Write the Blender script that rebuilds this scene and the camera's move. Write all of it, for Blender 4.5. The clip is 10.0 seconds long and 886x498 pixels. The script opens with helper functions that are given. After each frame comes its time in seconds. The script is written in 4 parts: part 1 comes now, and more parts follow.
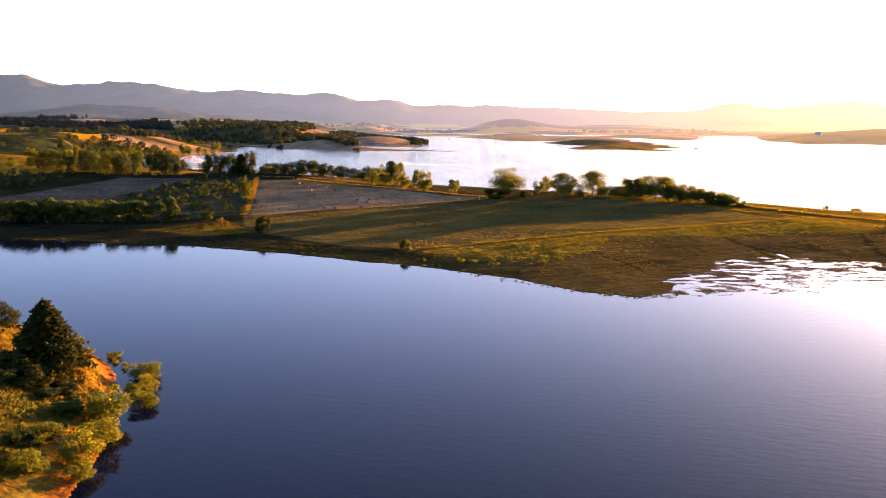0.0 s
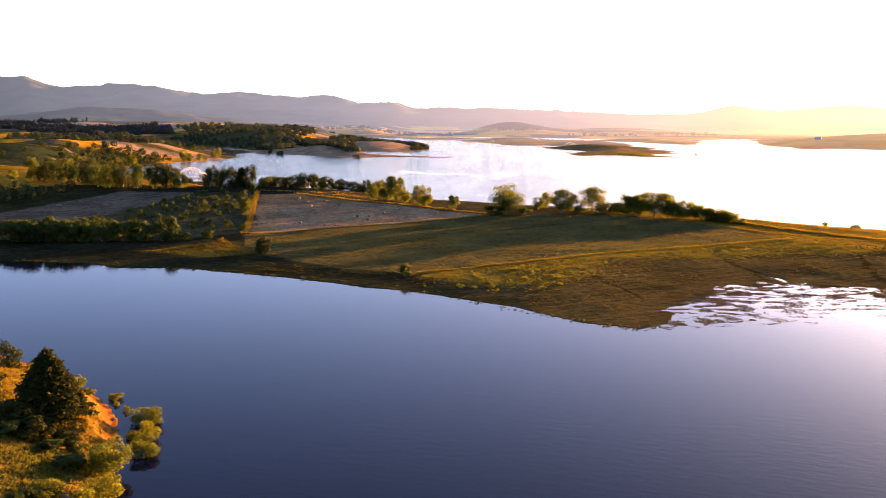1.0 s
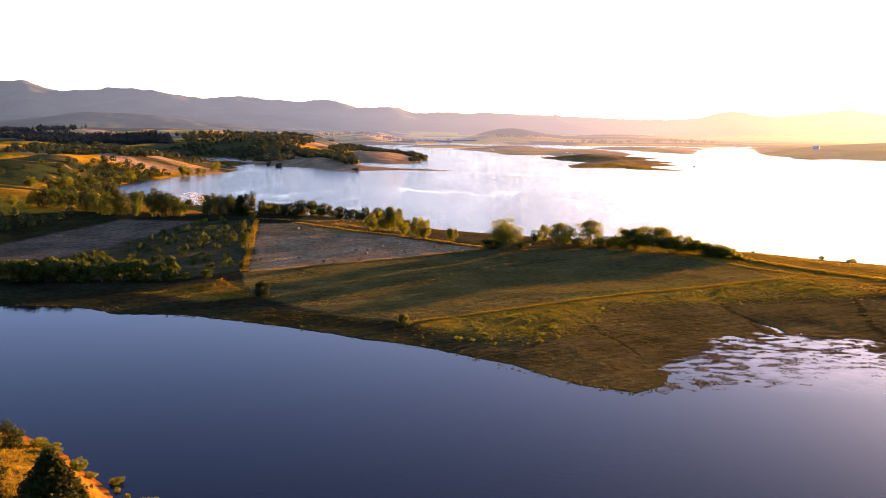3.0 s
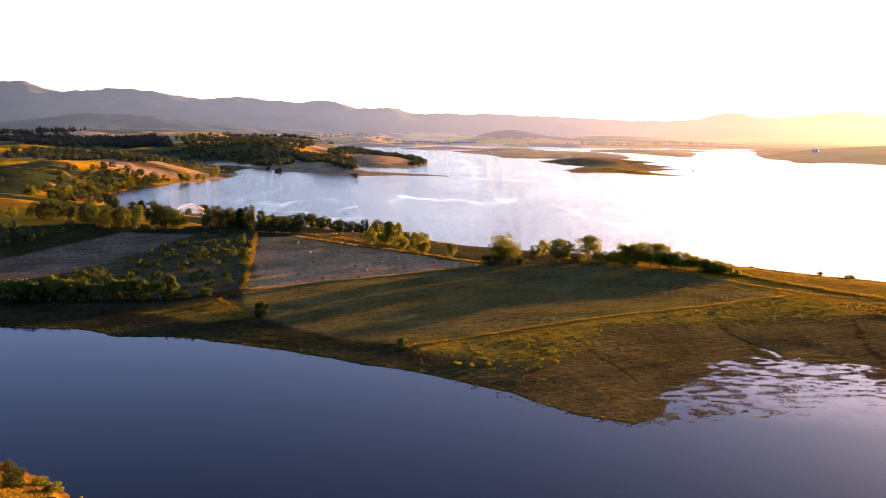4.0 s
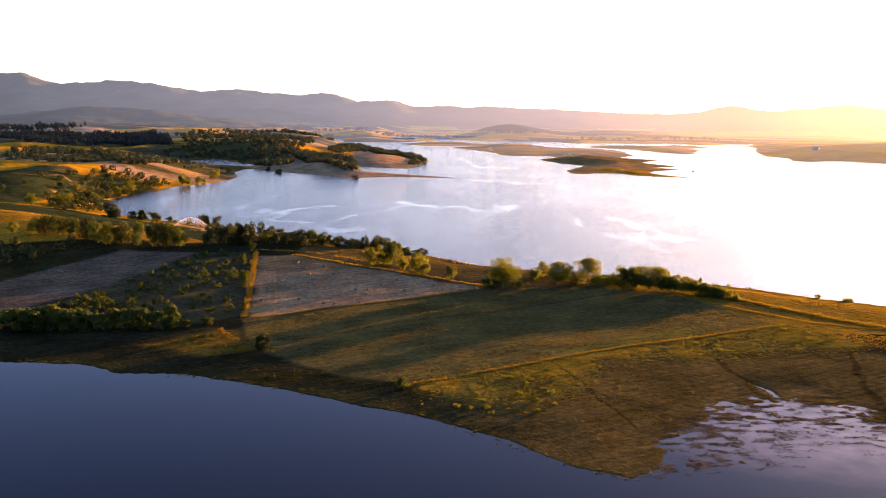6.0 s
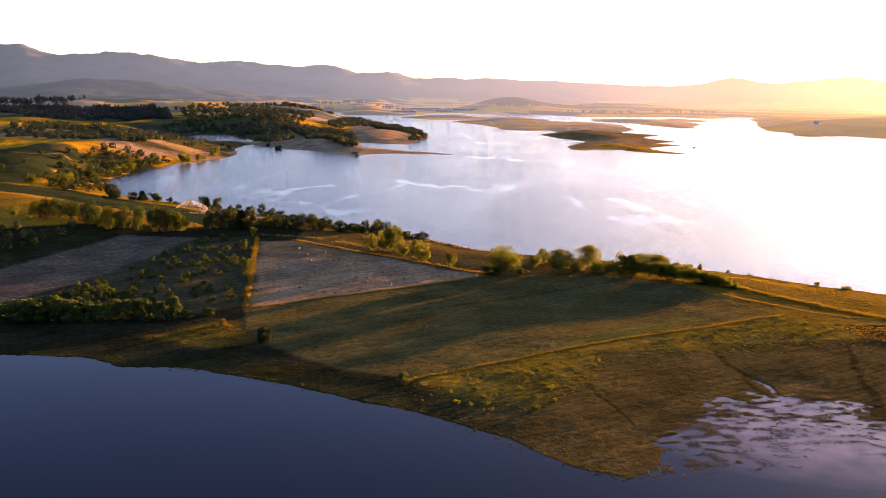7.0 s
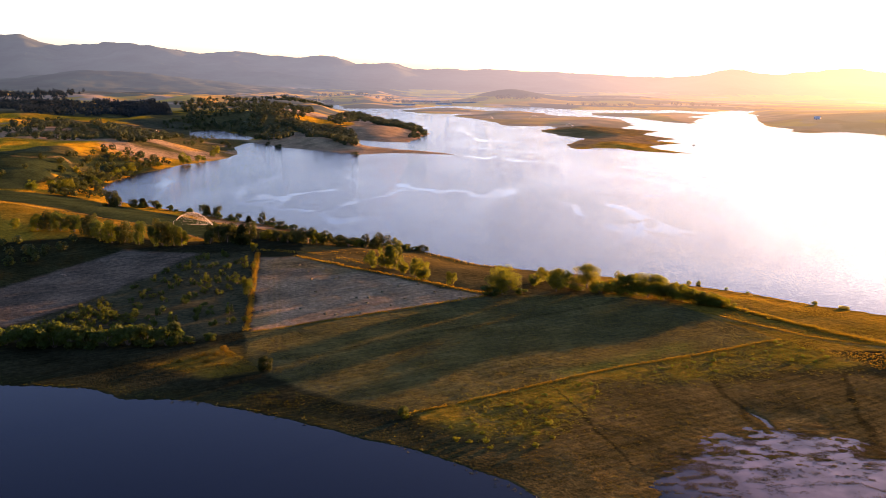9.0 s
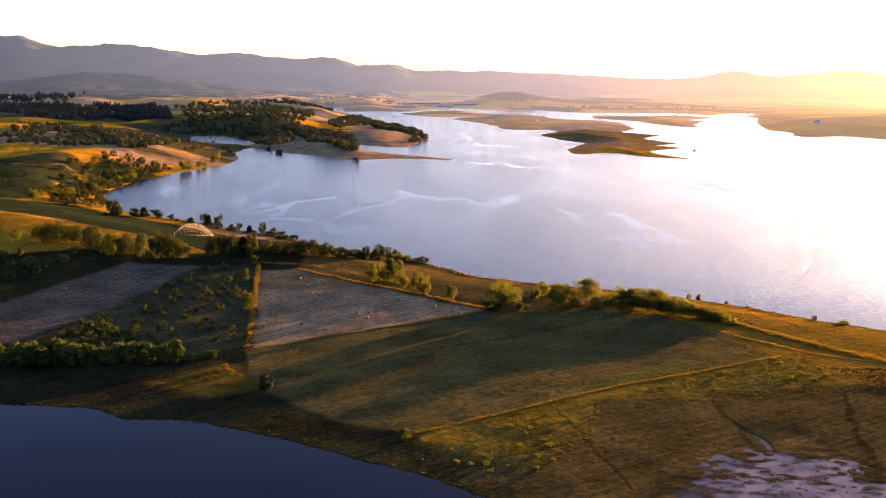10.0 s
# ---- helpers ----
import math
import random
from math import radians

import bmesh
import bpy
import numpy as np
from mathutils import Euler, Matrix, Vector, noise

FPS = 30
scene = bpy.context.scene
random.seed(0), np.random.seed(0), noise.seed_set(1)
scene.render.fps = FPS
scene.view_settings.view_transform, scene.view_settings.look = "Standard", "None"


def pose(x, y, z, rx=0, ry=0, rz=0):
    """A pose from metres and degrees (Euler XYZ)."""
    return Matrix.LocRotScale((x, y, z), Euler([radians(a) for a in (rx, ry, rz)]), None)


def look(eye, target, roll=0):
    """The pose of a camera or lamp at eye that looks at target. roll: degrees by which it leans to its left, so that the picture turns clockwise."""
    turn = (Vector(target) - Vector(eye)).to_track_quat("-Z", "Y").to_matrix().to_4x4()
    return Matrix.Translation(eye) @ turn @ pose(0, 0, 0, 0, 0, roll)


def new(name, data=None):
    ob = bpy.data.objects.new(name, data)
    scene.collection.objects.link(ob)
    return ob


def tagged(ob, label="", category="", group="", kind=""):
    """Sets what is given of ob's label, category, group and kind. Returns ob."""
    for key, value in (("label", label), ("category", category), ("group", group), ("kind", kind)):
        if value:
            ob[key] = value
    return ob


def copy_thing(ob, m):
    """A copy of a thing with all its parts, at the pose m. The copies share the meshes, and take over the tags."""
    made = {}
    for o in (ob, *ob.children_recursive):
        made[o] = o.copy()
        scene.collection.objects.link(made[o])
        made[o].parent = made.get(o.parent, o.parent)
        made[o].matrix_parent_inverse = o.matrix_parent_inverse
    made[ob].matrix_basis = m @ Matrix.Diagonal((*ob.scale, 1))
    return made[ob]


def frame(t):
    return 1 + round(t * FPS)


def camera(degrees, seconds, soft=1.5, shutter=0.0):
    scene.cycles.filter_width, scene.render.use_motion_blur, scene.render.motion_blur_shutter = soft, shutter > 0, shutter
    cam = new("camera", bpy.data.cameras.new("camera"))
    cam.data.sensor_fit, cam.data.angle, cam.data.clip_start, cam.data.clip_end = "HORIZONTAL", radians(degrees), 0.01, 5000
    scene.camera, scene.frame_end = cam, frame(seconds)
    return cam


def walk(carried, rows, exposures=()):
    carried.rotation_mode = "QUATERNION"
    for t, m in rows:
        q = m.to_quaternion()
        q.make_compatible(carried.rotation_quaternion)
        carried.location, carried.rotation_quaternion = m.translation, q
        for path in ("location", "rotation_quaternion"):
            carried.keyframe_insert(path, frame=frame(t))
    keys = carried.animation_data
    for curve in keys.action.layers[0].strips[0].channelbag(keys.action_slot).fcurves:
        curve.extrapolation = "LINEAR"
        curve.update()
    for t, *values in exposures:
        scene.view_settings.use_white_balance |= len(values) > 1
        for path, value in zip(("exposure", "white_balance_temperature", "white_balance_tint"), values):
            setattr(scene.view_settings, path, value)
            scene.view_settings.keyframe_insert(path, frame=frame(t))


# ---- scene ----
cam = camera(50.0, 10.0, soft=0.8)
PATH = [
    (0, (-0.239, 1.699, 32.616), (-0.539, 100.799, 19.316), 0.40),
    (0.5, (-0.231, 1.685, 35.529), (-0.531, 100.785, 22.329), 0.44),
    (1, (-0.227, 1.678, 38.452), (-0.527, 100.828, 25.252), 0.47),
    (1.5, (-0.227, 1.678, 41.393), (-0.477, 100.828, 28.243), 0.51),
    (2, (-0.231, 1.685, 44.361), (-0.481, 100.835, 31.261), 0.55),
    (2.5, (-0.239, 1.699, 47.359), (-0.439, 100.849, 34.309), 0.58),
    (3, (-0.250, 1.719, 50.392), (-0.400, 100.869, 37.442), 0.61),
    (4.5, (-0.308, 1.821, 59.700), (-0.358, 100.971, 46.700), 0.69),
    (5, (-0.335, 1.868, 62.863), (-0.385, 101.068, 49.913), 0.72),
    (6.5, (-0.439, 2.052, 72.434), (-0.489, 100.852, 57.084), 0.78),
    (7, (-0.481, 2.127, 75.616), (-0.531, 100.627, 58.616), 0.80),
    (7.5, (-0.527, 2.208, 78.770), (-0.577, 100.558, 60.770), 0.81),
    (8, (-0.577, 2.297, 81.880), (-0.627, 100.647, 63.680), 0.83),
    (8.5, (-0.631, 2.392, 84.926), (-0.681, 100.692, 66.726), 0.84),
    (9, (-0.689, 2.494, 87.888), (-0.689, 100.844, 69.688), 0.85),
    (9.5, (-0.751, 2.603, 90.741), (-0.801, 100.953, 72.541), 0.86),
    (10, (-0.817, 2.718, 93.462), (-0.867, 101.068, 75.312), 0.87),
]
walk(cam, [(t, look(eye, target, roll)) for t, eye, target, roll in PATH],
     exposures=[(0, 2.92, 8300, 41), (2.5, 2.84, 8300, 41), (5, 2.73, 8300, 41), (10, 2.66, 8300, 41)])

# ---- light and sky ----
SUN_AZ, SUN_EL = radians(43.0), radians(4.4)      # azimuth to the right of +y, height over the horizon
sun = new("sun", bpy.data.lights.new("sun", "SUN"))
sun.data.energy, sun.data.angle, sun.data.color = 4.8, radians(0.6), (1.0, 0.58, 0.2)
SUN_WAY = Vector((math.sin(SUN_AZ) * math.cos(SUN_EL), math.cos(SUN_AZ) * math.cos(SUN_EL), math.sin(SUN_EL)))
sun.matrix_world = Matrix.Translation((300, 300, 300)) @ SUN_WAY.to_track_quat("Z", "Y").to_matrix().to_4x4()
world = bpy.data.worlds.new("evening_sky")
scene.world = world
world.use_nodes = True
wn = world.node_tree.nodes
sky = wn.new("ShaderNodeTexSky")
sky.sky_type, sky.sun_disc = "NISHITA", False
sky.sun_elevation, sky.sun_rotation = SUN_EL, SUN_AZ
sky.altitude, sky.air_density, sky.dust_density, sky.ozone_density = 600, 0.68, 2.3, 3.0
wn["Background"].inputs["Strength"].default_value = 0.148
world.node_tree.links.new(sky.outputs["Color"], wn["Background"].inputs["Color"])

# ---- terrain begin ----
def hashed(ix, iy, seed):
    h = np.sin(ix * 127.1 + iy * 311.7 + seed * 74.7) * 43758.5453
    return h - np.floor(h)


def value_noise(x, y, seed=0.0):
    ix, iy = np.floor(x), np.floor(y)
    fx, fy = x - ix, y - iy
    fx, fy = fx * fx * (3 - 2 * fx), fy * fy * (3 - 2 * fy)
    a, b = hashed(ix, iy, seed), hashed(ix + 1, iy, seed)
    c, d = hashed(ix, iy + 1, seed), hashed(ix + 1, iy + 1, seed)
    return (a + (b - a) * fx) * (1 - fy) + (c + (d - c) * fx) * fy


def fbm(x, y, size, octaves=4, seed=0.0):
    """Noise of mean 0, about -1 to 1, whose largest lumps are size metres across."""
    total, amp, norm = 0.0, 1.0, 0.0
    for k in range(octaves):
        total = total + amp * (value_noise(x / size + 17.3 * k, y / size - 9.1 * k, seed + k) * 2 - 1)
        norm, amp, size = norm + amp, amp * 0.5, size * 0.5
    return total / norm * 1.6


def inside(x, y, outline):
    hit = np.zeros(np.shape(x), bool)
    for (ax, ay), (bx, by) in zip(outline, outline[1:] + outline[:1]):
        if ay != by:
            hit ^= ((ay > y) != (by > y)) & (x < (bx - ax) * (y - ay) / (by - ay) + ax)
    return hit


def edge_distance(x, y, line, closed=True):
    best = np.full(np.shape(x), 1e12)
    for (ax, ay), (bx, by) in zip(line, line[1:] + (line[:1] if closed else [])):
        dx, dy = bx - ax, by - ay
        u = np.clip(((x - ax) * dx + (y - ay) * dy) / (dx * dx + dy * dy + 1e-9), 0, 1)
        best = np.minimum(best, (x - ax - u * dx) ** 2 + (y - ay - u * dy) ** 2)
    return np.sqrt(best)


def signed(x, y, outline):
    d = edge_distance(x, y, outline)
    return np.where(inside(x, y, outline), d, -d)


def smooth(a, b, v):
    u = np.clip((v - a) / (b - a), 0, 1)
    return u * u * (3 - 2 * u)


def bump(x, y, cx, cy, sx, sy, turn=0.0):
    c, s = math.cos(math.radians(turn)), math.sin(math.radians(turn))
    u, v = (x - cx) * c + (y - cy) * s, -(x - cx) * s + (y - cy) * c
    return np.exp(-(u / sx) ** 2 - (v / sy) ** 2)


# shores of the reservoir, in metres
NEAR_SHORE = [(-900, 330), (-300, 285), (-200, 268), (-125, 258), (-99, 255), (-88, 248), (-72, 246), (-53, 240), (-26, 227.5),
              (-7, 214), (5, 206), (13, 198), (24, 184.5), (36, 177), (44, 183), (48, 198), (57, 207), (66, 217), (77, 227),
              (87, 231), (95, 228), (100, 214), (120, 196), (210, 185), (290, 220), (310, 280)]
RIDGE_SHORE = [(240, 320), (166, 352), (138, 376), (120, 390), (100, 404), (70, 416), (36, 428), (14, 442), (-9, 468), (-27, 488),
               (-58, 505), (-94, 540), (-133, 567), (-160, 592), (-208, 625), (-235, 655), (-252, 700), (-258, 729), (-261, 794),
               (-253, 830), (-244, 890), (-225, 942), (-222, 1006), (-234, 1050), (-244, 1095), (-244, 1150), (-236, 1176)]
SPIT_SHORE = [(-217, 1158), (-191, 1106), (-148, 1080), (-106, 1044), (-97, 1024), (-80, 1040), (-58, 1056), (12, 1047), (12, 1056),
              (-21, 1092), (-61, 1118), (-98, 1165), (-115, 1248), (-73, 1224), (-42, 1226), (-36, 1295), (-30, 1351), (-15, 1413),
              (-39, 1548), (-96, 1761), (-152, 1943), (-181, 2011), (-252, 2221), (-302, 2305), (-362, 2599), (-297, 2622),
              (-247, 2330), (-101, 2370), (11, 2640), (116, 2580), (230, 2620), (330, 2480), (560, 2520), (606, 2570), (668, 2440),
              (778, 2600), (846, 2620)]
EAST_SHORE = [(765, 2430), (742, 2265), (625, 1935), (590, 1770), (606, 1667), (577, 1599), (605, 1561), (674, 1618), (703, 1540),
              (760, 1450), (1000, 1300), (1500, 1000), (2200, 300), (2600, -600), (6000, -900), (6000, 6000), (-6000, 6000), (-6000, 330)]
MAINLAND = NEAR_SHORE + RIDGE_SHORE + SPIT_SHORE + EAST_SHORE
ISLAND = [(-103, 2234), (-41, 2132), (9, 2118), (61, 2165), (18, 2013), (64, 1883), (105, 1660), (154, 1653), (180, 1676), (188, 1611),
          (150, 1514), (173, 1412), (197, 1347), (154, 1227), (150, 1166), (162, 1150), (187, 1176), (214, 1172), (239, 1130), (289, 1110),
          (262, 1185), (266, 1226), (322, 1283), (290, 1330), (334, 1371), (309, 1463), (339, 1551), (300, 1640), (348, 1750), (356, 1985),
          (255, 2045), (235, 2230), (130, 2268), (27, 2520), (-40, 2420)]
FAR_ISLAND = [(330, 2140), (400, 2060), (440, 1850), (480, 1840), (520, 1990), (570, 2090), (520, 2110), (640, 2300), (560, 2340),
              (450, 2300), (350, 2300)]
HEADLAND = [(-32, 40), (-32.5, 80), (-34, 92), (-36.5, 102), (-40, 113.5), (-42.8, 121.5), (-47, 128.5), (-51.5, 134), (-58, 142), (-66, 149),
            (-74, 154.3), (-100, 162), (-160, 168), (-260, 185), (-400, 215), (-900, 290), (-6000, 300), (-6000, -6000), (6000, -6000),
            (6000, -900), (2600, -650), (300, -420), (60, -300), (-60, -120), (-36, -20)]
# the crest of the far hills: x, height at about 4.6 km
CREST = [(-3200, 117), (-2147, 246), (-2009, 249), (-1927, 214), (-1844, 198), (-1680, 210), (-1570, 212), (-1380, 197), (-1175, 162),
         (-1000, 181), (-832, 163), (-533, 155), (-478, 138), (-425, 117), (-232, 114), (-150, 103), (15, 111), (122, 102), (205, 110),
         (370, 100), (530, 101), (585, 94), (890, 82), (1080, 82), (1190, 89), (1357, 127), (1490, 108), (1600, 103), (1740, 122),
         (1930, 137), (2090, 111), (2230, 104), (3400, 77)]


POND = [(-256, 1226), (-292, 1236), (-330, 1240), (-372, 1395), (-340, 1425), (-296, 1345), (-262, 1280), (-250, 1246)]
LAGOONS = [[(267, 2184), (320, 2243), (325, 2118), (302, 2027), (256, 2043)],
           [(427, 2431), (528, 2408), (489, 2290), (441, 2252)],
           [(374, 2086), (411, 2035), (379, 1993)],
           [(223, 2411), (286, 2461), (241, 2270)]]
DRAIN = [(78.4, 275), (79.3, 255), (82.5, 241), (83, 232), (80, 220)]


def shore_distance(x, y):
    wx = x + 2.2 * fbm(x, y, 22, 4, 3.0)
    wy = y + 2.2 * fbm(x, y, 22, 4, 8.0)
    far = smooth(600, 1500, y)
    wx, wy = wx + far * 9 * fbm(x, y, 120, 4, 31.0), wy + far * 14 * fbm(x, y, 120, 4, 37.0)
    d = np.minimum(signed(wx, wy, MAINLAND), -signed(x, y, POND))
    for other in (ISLAND, FAR_ISLAND):
        d = np.maximum(d, signed(wx, wy, other))
    for pool in LAGOONS:
        d = np.minimum(d, -signed(x, y, pool))
    return np.maximum(d, signed(x + 0.35 * (wx - x), y + 0.35 * (wy - y), HEADLAND))


def height(x, y, d=None):
    x, y = np.asarray(x, float), np.asarray(y, float)
    if d is None:
        d = shore_distance(x, y)
    land = np.maximum(d, 0)
    # the low farmed tongue of land between the two arms of water
    z = 0.6 * smooth(0, 25, land) + 0.9 * smooth(10, 90, land)
    z = z + 6.0 * bump(x, y, -95, 442, 130, 66, -12) * smooth(0, 45, land)
    z = z + 2.5 * bump(x, y, 25, 383, 72, 42, -8) * smooth(0, 30, land) + 1.2 * bump(x, y, 105, 372, 60, 30, -20) * smooth(0, 22, land)
    z = z + 11.0 * bump(x, y, -285, 540, 130, 66, -14) * smooth(0, 60, land)
    # drowned flat at the tip
    flat = bump(x, y, 82, 207, 46, 30, 20)
    # hills round the bay
    west = smooth(-150, -330, x) * smooth(560, 760, y) + (0.2 * smooth(950, 1100, y) + 0.5 * smooth(1450, 1800, y)) * smooth(-60, -330, x)
    west = np.clip(west, 0, 1) * smooth(0, 120, land) * (1 - 0.8 * bump(x, y, -300, 1200, 70, 90))
    z = z + west * (13 + 7 * fbm(x, y, 230, 4, 12.0) + 5 * np.abs(fbm(x, y, 90, 4, 19.0)))
    z = z + 9 * bump(x, y, -310, 760, 70, 120) * smooth(0, 60, land)
    z = z + 17 * bump(x, y, -760, 2130, 420, 230, -5) + 10 * bump(x, y, -500, 1870, 60, 200)
    z = z + 62 * bump(x, y, -1130, 3200, 420, 330) + 18 * bump(x, y, -1900, 2300, 500, 700)
    z = z + 9 * bump(x, y, -150, 1150, 75, 45, -20) * smooth(0, 60, land) + 9 * bump(x, y, -100, 1390, 60, 90) * smooth(0, 50, land)
    z = z + 7 * bump(x, y, -330, 1700, 160, 300) * smooth(0, 90, land)
    z = z + 1.5 * bump(x, y, -292, 1200, 32, 30) * smooth(0, 20, land)
    # low islands, domes and the eastern shore
    z = z + (3.4 + 2 * fbm(x, y, 160, 4, 41.0)) * smooth(60, 130, x) * smooth(1050, 1200, y) * smooth(0, 70, land)
    z = z + 35 * bump(x, y, 195, 2980, 125, 150) + 22 * bump(x, y, 560, 3050, 230, 200)
    z = z + 13 * bump(x, y, 860, 1830, 170, 170) * smooth(0, 120, land) + 24 * bump(x, y, 1180, 2050, 330, 330) * smooth(0, 120, land)
    # headland with its steep red bank
    head = smooth(170, 112, y) * smooth(60, 0, x + 30)
    z = z + head * ((1.0 + 1.6 * smooth(106, 113, y)) * smooth(0.3, 4, land) + (3.2 - 1.4 * smooth(106, 113, y)) * smooth(2, 15, land))
    # far hills
    crest = np.interp(x * 4600 / np.maximum(y, 2500), [c[0] for c in CREST], [c[1] for c in CREST])
    rise = smooth(3450, 4600, y)
    z = z + rise * (0.96 * crest - 2 - 15 * smooth(-200, -800, x * 4600 / np.maximum(y, 2500)) + 5 * fbm(x, y, 60, 3, 55.0)) + 34 * smooth(3300, 4300, y) * smooth(4600, 4200, y) * fbm(x, y, 420, 4, 51.0)
    # fine unevenness
    z = z + (0.10 * fbm(x, y, 9, 3, 61.0) + 0.35 * fbm(x, y, 60, 3, 66.0) * smooth(8, 50, land)) * (1 - 0.7 * flat)
    shoal = smooth(0.25, 0.6, flat)
    z = np.where(d > 0, np.maximum(z * (1 - 0.8 * flat), 0) + 0.03, 0)
    pools = 0.11 * fbm(x * 0.6, y, 1.6, 3, 71.0) + 0.07 * fbm(x * 0.7, y, 6, 3, 73.0)
    margin = shoal * smooth(15, 3, d)
    z = z * (1 - margin) + (0.03 + 0.012 * d + pools) * margin
    # a drain that runs down to the marsh
    drain = smooth(0.9, 0.3, edge_distance(x + 1.2 * fbm(x, y, 7, 2, 75.0), y, DRAIN, False)) * smooth(250, 240, y)
    z = z * (1 - drain) - 0.12 * drain
    under = np.minimum(0.05 * d, 0) - 0.15
    wet = -0.04 + 0.005 * d + pools
    under = np.where(d > -45, under * (1 - shoal) + wet * shoal, under)
    return np.where(d > 0, z, under)


# ---- terrain end ----

# ---- materials ----
def material(name, rough=0.8):
    m = bpy.data.materials.new(name)
    m.use_nodes = True
    m.node_tree.nodes["Principled BSDF"].inputs["Roughness"].default_value = rough
    return m


def node(m, kind, **values):
    n = m.node_tree.nodes.new(kind)
    for key, value in values.items():
        n.inputs[key].default_value = value
    return n


def join(m, a, b):
    m.node_tree.links.new(a, b)


def noise_node(m, scale, detail=4.0, stretch=None, turn=0.0, distortion=0.0):
    """Noise in world metres; stretch scales the axes."""
    geo = m.node_tree.nodes.new("ShaderNodeNewGeometry")
    spin = m.node_tree.nodes.new("ShaderNodeMapping")
    spin.inputs["Rotation"].default_value = (0, 0, radians(turn))
    mp = m.node_tree.nodes.new("ShaderNodeMapping")
    mp.inputs["Scale"].default_value = stretch or (1, 1, 1)
    n = node(m, "ShaderNodeTexNoise", Scale=scale, Detail=detail, Distortion=distortion)
    join(m, geo.outputs["Position"], spin.inputs["Vector"])
    join(m, spin.outputs["Vector"], mp.inputs["Vector"])
    join(m, mp.outputs["Vector"], n.inputs["Vector"])
    return n


def ramp(m, source, stops):
    r = m.node_tree.nodes.new("ShaderNodeValToRGB")
    e = r.color_ramp.elements
    while len(e) < len(stops):
        e.new(0.5)
    for k, (at, col) in enumerate(stops):
        e[k].position, e[k].color = at, (*col, 1) if len(col) == 3 else col
    join(m, source, r.inputs["Fac"])
    return r


def mixed(m, a, b, fac, blend="MIX"):
    """A colour mix node; a, b and fac are sockets or values."""
    n = m.node_tree.nodes.new("ShaderNodeMix")
    n.data_type, n.blend_type = "RGBA", blend
    for key, value in ((6, a), (7, b), (0, fac)):
        if hasattr(value, "links"):
            join(m, value, n.inputs[key])
        else:
            n.inputs[key].default_value = value if isinstance(value, float) else (*value, 1)
    return n.outputs[2]


def bumped(m, source, strength, distance):
    b = node(m, "ShaderNodeBump", Strength=strength, Distance=distance)
    join(m, source, b.inputs["Height"])
    join(m, b.outputs["Normal"], m.node_tree.nodes["Principled BSDF"].inputs["Normal"])
    return b


def ground_material():
    m = material("soil_and_grass", 0.95)
    p = m.node_tree.nodes["Principled BSDF"]
    cover = m.node_tree.nodes.new("ShaderNodeAttribute")
    cover.attribute_name = "cover"
    patches = ramp(m, noise_node(m, 0.06, 5).outputs["Fac"], [(0.3, (0.6, 0.62, 0.62)), (0.7, (1.35, 1.3, 1.25))])
    tufts = ramp(m, noise_node(m, 0.55, 6).outputs["Fac"], [(0.33, (0.66, 0.67, 0.7)), (0.68, (1.3, 1.26, 1.22))])
    streaks = ramp(m, noise_node(m, 0.6, 4, (0.07, 1.6, 1), -31).outputs["Fac"], [(0.35, (0.8, 0.8, 0.8)), (0.65, (1.18, 1.18, 1.18))])
    c = mixed(m, cover.outputs["Color"], patches.outputs["Color"], 1.0, "MULTIPLY")
    c = mixed(m, c, tufts.outputs["Color"], 1.0, "MULTIPLY")
    c = mixed(m, c, streaks.outputs["Color"], 1.0, "MULTIPLY")
    blades = ramp(m, noise_node(m, 2.2, 8).outputs["Fac"], [(0.34, (0.78, 0.79, 0.8)), (0.66, (1.22, 1.2, 1.19))])
    c = mixed(m, c, blades.outputs["Color"], 1.0, "MULTIPLY")
    join(m, c, p.inputs["Base Color"])
    p.inputs["Specular IOR Level"].default_value = 0.0
    bumped(m, noise_node(m, 1.1, 6).outputs["Fac"], 0.75, 0.4)
    return m


